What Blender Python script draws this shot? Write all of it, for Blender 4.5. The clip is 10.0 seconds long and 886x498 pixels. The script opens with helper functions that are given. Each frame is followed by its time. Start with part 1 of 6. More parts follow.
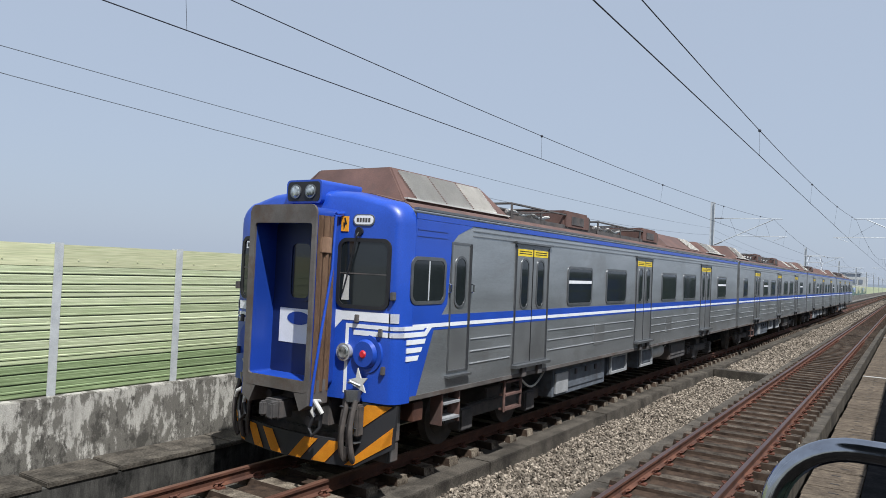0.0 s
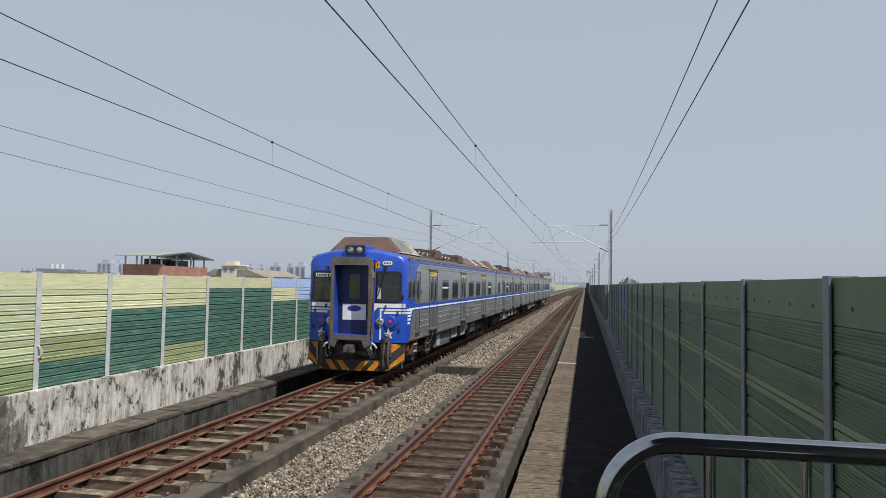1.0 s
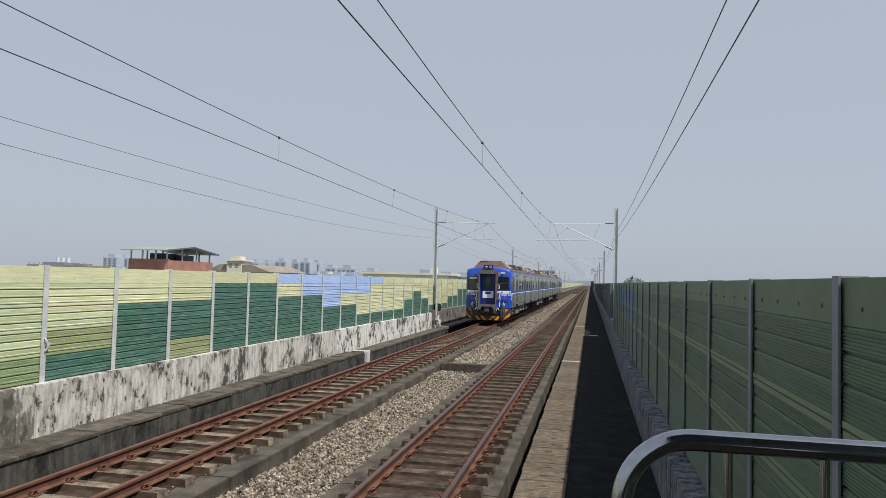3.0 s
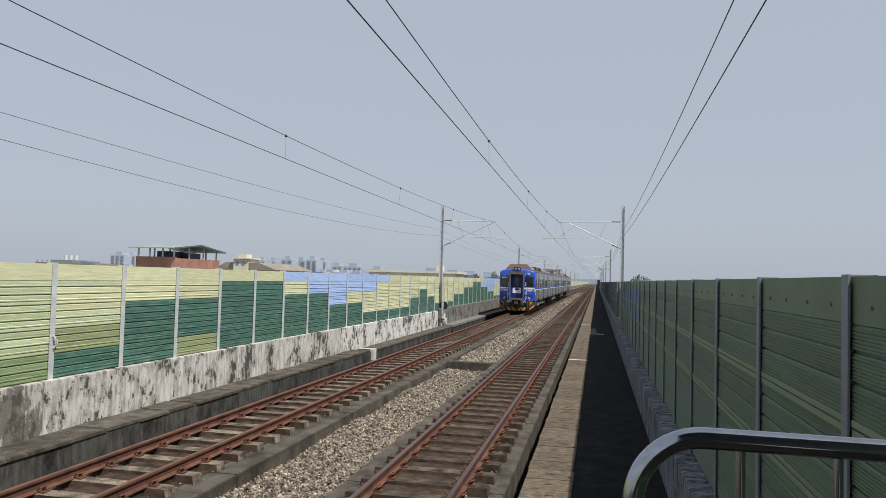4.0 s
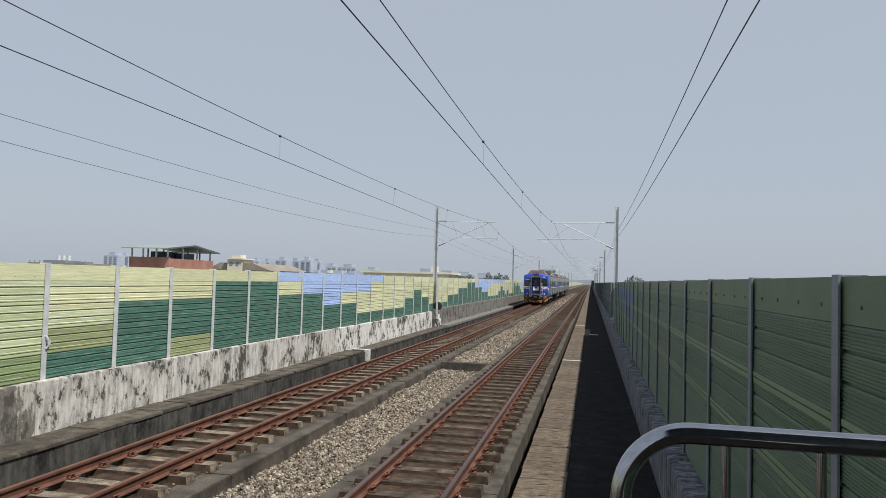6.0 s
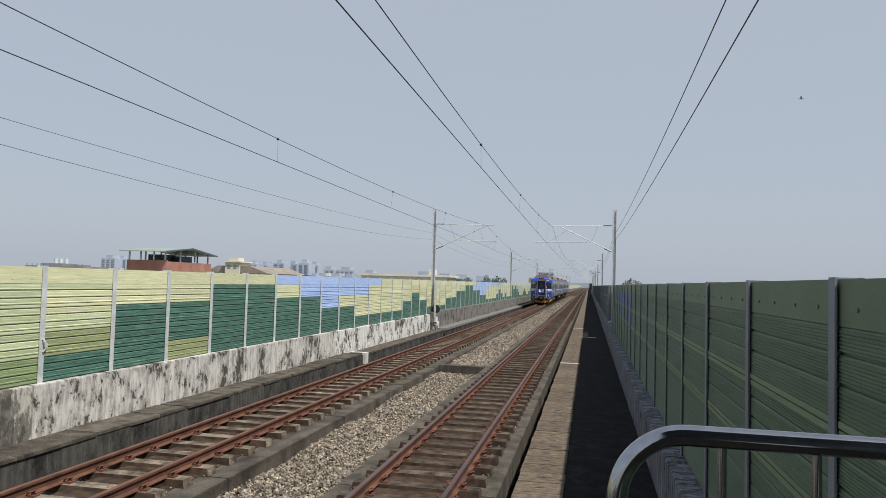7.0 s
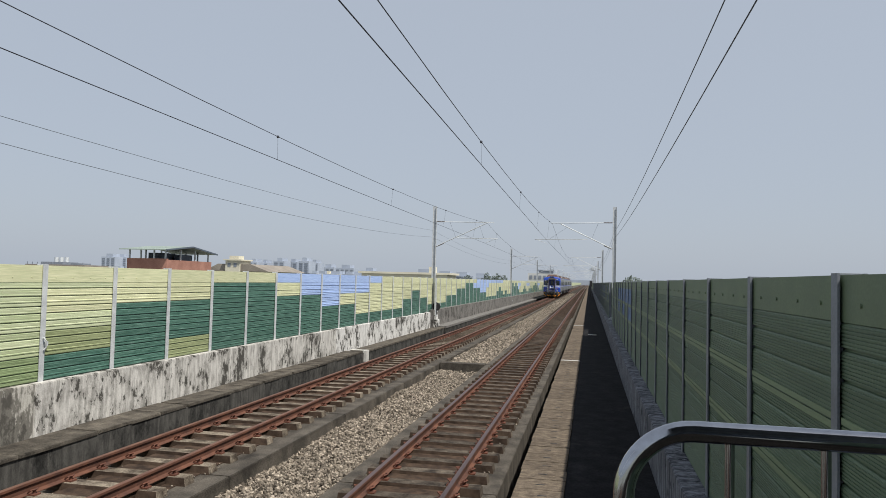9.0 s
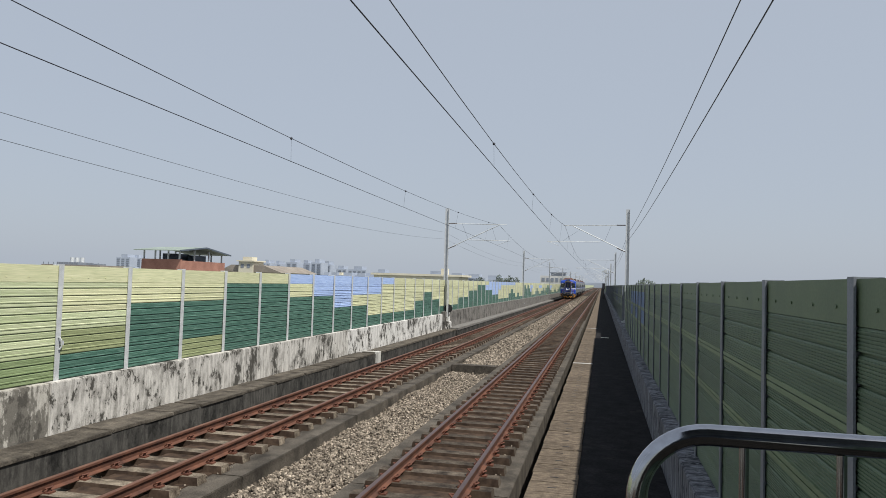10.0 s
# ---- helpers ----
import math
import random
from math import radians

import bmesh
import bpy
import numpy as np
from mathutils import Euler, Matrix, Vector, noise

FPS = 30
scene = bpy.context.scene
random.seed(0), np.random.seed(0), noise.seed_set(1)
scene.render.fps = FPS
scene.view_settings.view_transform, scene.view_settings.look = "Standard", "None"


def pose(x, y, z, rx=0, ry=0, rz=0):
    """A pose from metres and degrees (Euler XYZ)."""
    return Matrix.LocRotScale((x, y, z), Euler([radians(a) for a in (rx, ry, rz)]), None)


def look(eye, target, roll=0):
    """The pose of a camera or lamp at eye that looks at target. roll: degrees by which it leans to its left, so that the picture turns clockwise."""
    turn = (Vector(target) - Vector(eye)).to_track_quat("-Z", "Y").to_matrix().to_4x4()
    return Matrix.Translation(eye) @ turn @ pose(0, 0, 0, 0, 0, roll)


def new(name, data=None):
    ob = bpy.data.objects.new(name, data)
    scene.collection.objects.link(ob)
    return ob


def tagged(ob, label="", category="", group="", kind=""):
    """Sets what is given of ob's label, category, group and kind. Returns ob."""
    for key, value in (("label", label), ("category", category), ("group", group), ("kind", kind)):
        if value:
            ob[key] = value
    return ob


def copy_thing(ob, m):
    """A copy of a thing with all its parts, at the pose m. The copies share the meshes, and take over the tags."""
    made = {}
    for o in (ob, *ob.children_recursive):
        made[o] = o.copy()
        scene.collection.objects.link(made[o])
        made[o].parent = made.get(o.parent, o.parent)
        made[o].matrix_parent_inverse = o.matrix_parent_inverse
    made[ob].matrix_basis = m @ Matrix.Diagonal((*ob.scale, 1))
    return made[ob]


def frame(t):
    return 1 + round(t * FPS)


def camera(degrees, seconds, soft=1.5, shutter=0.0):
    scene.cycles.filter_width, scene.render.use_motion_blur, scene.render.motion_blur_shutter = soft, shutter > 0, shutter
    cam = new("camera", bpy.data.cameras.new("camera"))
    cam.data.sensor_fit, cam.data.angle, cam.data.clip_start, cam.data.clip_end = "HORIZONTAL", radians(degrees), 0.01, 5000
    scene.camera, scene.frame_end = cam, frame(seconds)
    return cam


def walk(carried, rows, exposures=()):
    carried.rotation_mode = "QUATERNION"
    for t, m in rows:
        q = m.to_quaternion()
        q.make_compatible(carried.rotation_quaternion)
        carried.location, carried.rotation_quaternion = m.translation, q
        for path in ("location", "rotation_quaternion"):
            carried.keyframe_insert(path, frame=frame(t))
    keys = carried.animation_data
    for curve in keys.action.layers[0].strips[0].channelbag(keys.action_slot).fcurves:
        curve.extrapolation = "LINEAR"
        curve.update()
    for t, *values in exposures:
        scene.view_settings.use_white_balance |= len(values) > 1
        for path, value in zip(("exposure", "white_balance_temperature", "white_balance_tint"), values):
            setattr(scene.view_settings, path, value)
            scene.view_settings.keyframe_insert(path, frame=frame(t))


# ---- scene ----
cam = camera(64.0, 10.0, soft=0.3)
# seconds, x, y, z, yaw, pitch, roll: a standing filmer turns the camera after the train and then holds it
TURNS = [(0.0, 0.205, 0.023, 2.673, 33.326, 1.506, -2.632),
         (0.1, 0.205, 0.025, 2.675, 29.833, 1.832, -2.772),
         (0.2, 0.190, 0.030, 2.678, 26.992, 1.564, -3.158),
         (0.3, 0.155, 0.035, 2.680, 23.751, 2.246, -3.306),
         (0.4, 0.140, 0.028, 2.683, 20.567, 3.039, -3.201),
         (0.5, 0.112, 0.010, 2.685, 17.838, 2.969, -2.671),
         (0.6, 0.088, 0.015, 2.686, 16.071, 2.869, -1.666),
         (0.7, 0.074, 0.020, 2.687, 14.551, 2.774, -0.654),
         (0.8, 0.050, 0.020, 2.688, 13.401, 2.782, -0.626),
         (1.0, 0.024, 0.005, 2.688, 11.379, 2.741, -0.904),
         (1.5, 0.007, 0.003, 2.688, 11.204, 2.694, -1.461),
         (2.0, 0.010, -0.001, 2.685, 11.438, 2.165, -1.860),
         (2.5, 0.009, 0.002, 2.684, 11.462, 2.494, -1.568),
         (4.0, -0.003, 0.002, 2.682, 12.231, 2.346, -1.519),
         (4.5, -0.001, 0.009, 2.679, 11.882, 1.433, -1.920),
         (5.0, -0.003, -0.002, 2.679, 12.009, 2.005, -1.430),
         (5.5, 0.001, -0.008, 2.678, 11.870, 2.261, -1.469),
         (7.0, 0.008, -0.012, 2.677, 11.616, 2.654, -1.542),
         (7.5, 0.008, -0.000, 2.674, 11.777, 2.477, -1.140),
         (8.0, 0.005, 0.004, 2.672, 11.689, 2.468, -1.425),
         (8.5, 0.001, 0.002, 2.674, 11.866, 2.580, -1.387),
         (9.0, 0.000, 0.000, 2.673, 11.635, 2.464, -1.393),
         (9.5, -0.000, 0.001, 2.673, 12.258, 2.274, -1.363),
         (10.0, -0.001, -0.002, 2.672, 12.612, 2.591, -1.668)]
walk(cam, [(t, pose(x, y, z, 90 + p, r, w)) for t, x, y, z, w, p, r in TURNS],
     exposures=[(0.0, 0.46, 6120, 9), (0.5, 0.40, 6330, 8), (1.2, 0.38, 6570, 9), (10.0, 0.38, 6590, 9)])

# ---- light ----
SUN = Vector((1.0, -0.62, 1.87)).normalized()
world = bpy.data.worlds.new("world")
scene.world = world
world.use_nodes = True
wn, wl = world.node_tree.nodes, world.node_tree.links
wn.clear()
sky = wn.new("ShaderNodeTexSky")
sky.sky_type, sky.sun_disc = "NISHITA", False
sky.sun_elevation = math.asin(SUN.z)
sky.sun_rotation = math.atan2(SUN.x, SUN.y)
sky.air_density, sky.dust_density, sky.ozone_density = 1.0, 2.5, 1.5
sky_bg = wn.new("ShaderNodeBackground")
sky_bg.inputs["Strength"].default_value = 0.075
haze_bg = wn.new("ShaderNodeBackground")
haze_bg.inputs["Color"].default_value = (0.428, 0.478, 0.562, 1)
haze_bg.inputs["Strength"].default_value = 0.89
haze_mix = wn.new("ShaderNodeMixShader")
haze_mix.inputs[0].default_value = 0.8
wo = wn.new("ShaderNodeOutputWorld")
wl.new(sky.outputs[0], sky_bg.inputs["Color"])
wl.new(sky_bg.outputs[0], haze_mix.inputs[1])
wl.new(haze_bg.outputs[0], haze_mix.inputs[2])
wl.new(haze_mix.outputs[0], wo.inputs["Surface"])
sun = new("sun", bpy.data.lights.new("sun", "SUN"))
sun.data.energy, sun.data.angle, sun.data.color = 4.4, radians(0.6), (1.0, 0.965, 0.91)
sun.matrix_world = look(SUN * 50, (0, 0, 0))


# ---- materials ----
def rgba(c):
    return (c[0], c[1], c[2], 1)


def material(name, a, b=None, rough=0.6, metal=0.0, scale=6.0, stretch=(1, 1, 1), bump=0.15, fine=60.0,
             vary=0.0, dirt=None, dirt_scale=1.5, dirt_edge=(0.5, 0.7), dirt_stretch=(1, 1, 1), coat=0.0, island=False, grit=0.25, spec=None):
    """Two tones by broad noise, a finer grain, optional stains, optional change from piece to piece, and a fine relief."""
    m = bpy.data.materials.new(name)
    m.use_nodes = True
    n, l = m.node_tree.nodes, m.node_tree.links
    bs = n["Principled BSDF"]
    b = b or tuple(x * 0.75 for x in a)
    co = n.new("ShaderNodeTexCoord")
    mp = n.new("ShaderNodeMapping")
    mp.inputs["Scale"].default_value = stretch
    geo = n.new("ShaderNodeNewGeometry")
    if vary and not dirt:
        own = n.new("ShaderNodeObjectInfo")
        shift = n.new("ShaderNodeVectorMath")
        shift.operation = "MULTIPLY_ADD"
        shift.inputs[1].default_value = (37.0, 53.0, 29.0)
        l.new(own.outputs["Random"], shift.inputs[0])
        l.new(co.outputs["Object"], shift.inputs[2])
        l.new(shift.outputs[0], mp.inputs["Vector"])
    else:
        l.new(geo.outputs["Position"], mp.inputs["Vector"])
    n1 = n.new("ShaderNodeTexNoise")
    n1.inputs["Scale"].default_value, n1.inputs["Detail"].default_value = scale, 6
    l.new(mp.outputs[0], n1.inputs["Vector"])
    ramp = n.new("ShaderNodeValToRGB")
    ramp.color_ramp.elements[0].position, ramp.color_ramp.elements[1].position = 0.32, 0.68
    ramp.color_ramp.elements[0].color, ramp.color_ramp.elements[1].color = rgba(b), rgba(a)
    l.new(n1.outputs["Fac"], ramp.inputs[0])
    n2 = n.new("ShaderNodeTexNoise")
    n2.inputs["Scale"].default_value, n2.inputs["Detail"].default_value = fine, 3
    l.new(mp.outputs[0], n2.inputs["Vector"])
    col = ramp.outputs[0]
    grain = n.new("ShaderNodeMix")
    grain.data_type, grain.blend_type = "RGBA", "OVERLAY"
    grain.inputs["Factor"].default_value = grit
    l.new(col, grain.inputs["A"])
    l.new(n2.outputs["Fac"], grain.inputs["B"])
    col = grain.outputs["Result"]
    if dirt:
        mp2 = n.new("ShaderNodeMapping")
        mp2.inputs["Scale"].default_value = dirt_stretch
        l.new(geo.outputs["Position"], mp2.inputs["Vector"])
        n3 = n.new("ShaderNodeTexNoise")
        n3.inputs["Scale"].default_value, n3.inputs["Detail"].default_value = dirt_scale, 8
        n3.inputs["Roughness"].default_value = 0.70
        l.new(mp2.outputs[0], n3.inputs["Vector"])
        r3 = n.new("ShaderNodeValToRGB")
        r3.color_ramp.elements[0].position, r3.color_ramp.elements[1].position = dirt_edge
        l.new(n3.outputs["Fac"], r3.inputs[0])
        mx = n.new("ShaderNodeMix")
        mx.data_type = "RGBA"
        l.new(r3.outputs[0], mx.inputs["Factor"])
        l.new(col, mx.inputs["A"])
        mx.inputs["B"].default_value = rgba(dirt)
        col = mx.outputs["Result"]
    if vary:
        info = n.new("ShaderNodeObjectInfo")
        hs = n.new("ShaderNodeHueSaturation")
        mr = n.new("ShaderNodeMapRange")
        mr.inputs["To Min"].default_value, mr.inputs["To Max"].default_value = 1 - vary, 1 + vary
        l.new(geo.outputs["Random Per Island"] if island else info.outputs["Random"], mr.inputs["Value"])
        l.new(mr.outputs[0], hs.inputs["Value"])
        l.new(col, hs.inputs["Color"])
        col = hs.outputs[0]
    l.new(col, bs.inputs["Base Color"])
    rr = n.new("ShaderNodeMapRange")
    rr.inputs["To Min"].default_value, rr.inputs["To Max"].default_value = max(0.03, rough - 0.08), min(1, rough + 0.08)
    l.new(n1.outputs["Fac"], rr.inputs["Value"])
    l.new(rr.outputs[0], bs.inputs["Roughness"])
    bs.inputs["Metallic"].default_value = metal
    bs.inputs["Specular IOR Level"].default_value = (0.15 if rough > 0.84 else 0.5) if spec is None else spec
    bs.inputs["Coat Weight"].default_value = coat
    if bump:
        bp = n.new("ShaderNodeBump")
        bp.inputs["Strength"].default_value, bp.inputs["Distance"].default_value = bump, 0.01
        l.new(n2.outputs["Fac"], bp.inputs["Height"])
        l.new(bp.outputs[0], bs.inputs["Normal"])
    return m


def stained(name, pale, pale_b, film, mould, film_edge, mould_edge, drip=1.0, size=1.0, share=0.36):
    """Washed concrete: pale lime wash, a soft grey film running down it, and flaking mould with torn edges."""
    m = bpy.data.materials.new(name)
    m.use_nodes = True
    n, l = m.node_tree.nodes, m.node_tree.links
    bs = n["Principled BSDF"]
    geo = n.new("ShaderNodeNewGeometry")

    def field(scale, stretch, detail, rough):
        mp = n.new("ShaderNodeMapping")
        mp.inputs["Scale"].default_value = stretch
        l.new(geo.outputs["Position"], mp.inputs["Vector"])
        t = n.new("ShaderNodeTexNoise")
        t.inputs["Scale"].default_value, t.inputs["Detail"].default_value, t.inputs["Roughness"].default_value = scale, detail, rough
        l.new(mp.outputs[0], t.inputs["Vector"])
        return t.outputs["Fac"]

    def blend(fac, a, b, edge):
        r = n.new("ShaderNodeMapRange")
        r.inputs["From Min"].default_value, r.inputs["From Max"].default_value = edge
        l.new(fac, r.inputs["Value"])
        x = n.new("ShaderNodeMix")
        x.data_type = "RGBA"
        l.new(r.outputs[0], x.inputs["Factor"])
        if isinstance(a, tuple):
            x.inputs["A"].default_value = rgba(a)
        else:
            l.new(a, x.inputs["A"])
        x.inputs["B"].default_value = rgba(b)
        return x.outputs["Result"]

    def average(a, b, share):
        x = n.new("ShaderNodeMix")
        x.data_type = "FLOAT"
        x.inputs["Factor"].default_value = share
        l.new(a, x.inputs["A"])
        l.new(b, x.inputs["B"])
        return x.outputs["Result"]

    streak = field(4.0, (1, 2.2, 0.40 * drip), 7, 0.7)
    blotch = field(1.45 / size, (1, 1.0, 0.8), 9, 0.70)
    fleck = field(7.0 / size, (1, 1.2, 0.6), 6, 0.7)
    col = blend(streak, pale, pale_b, (0.38, 0.62))
    col = blend(average(blotch, streak, share), col, film, film_edge)
    col = blend(average(blotch, fleck, 0.42), col, mould, mould_edge)
    grain = field(70.0, (1, 1, 1), 3, 0.6)
    x = n.new("ShaderNodeMix")
    x.data_type, x.blend_type = "RGBA", "OVERLAY"
    x.inputs["Factor"].default_value = 0.55
    l.new(col, x.inputs["A"])
    l.new(grain, x.inputs["B"])
    l.new(x.outputs["Result"], bs.inputs["Base Color"])
    bs.inputs["Roughness"].default_value, bs.inputs["Specular IOR Level"].default_value = 0.92, 0.12
    bp = n.new("ShaderNodeBump")
    bp.inputs["Strength"].default_value, bp.inputs["Distance"].default_value = 0.5, 0.012
    l.new(average(fleck, grain, 0.5), bp.inputs["Height"])
    l.new(bp.outputs[0], bs.inputs["Normal"])
    return m


def glow(name, color, strength):
    m = material(name, color, rough=0.3, bump=0)
    bs = m.node_tree.nodes["Principled BSDF"]
    bs.inputs["Emission Color"].default_value, bs.inputs["Emission Strength"].default_value = rgba(color), strength
    return m


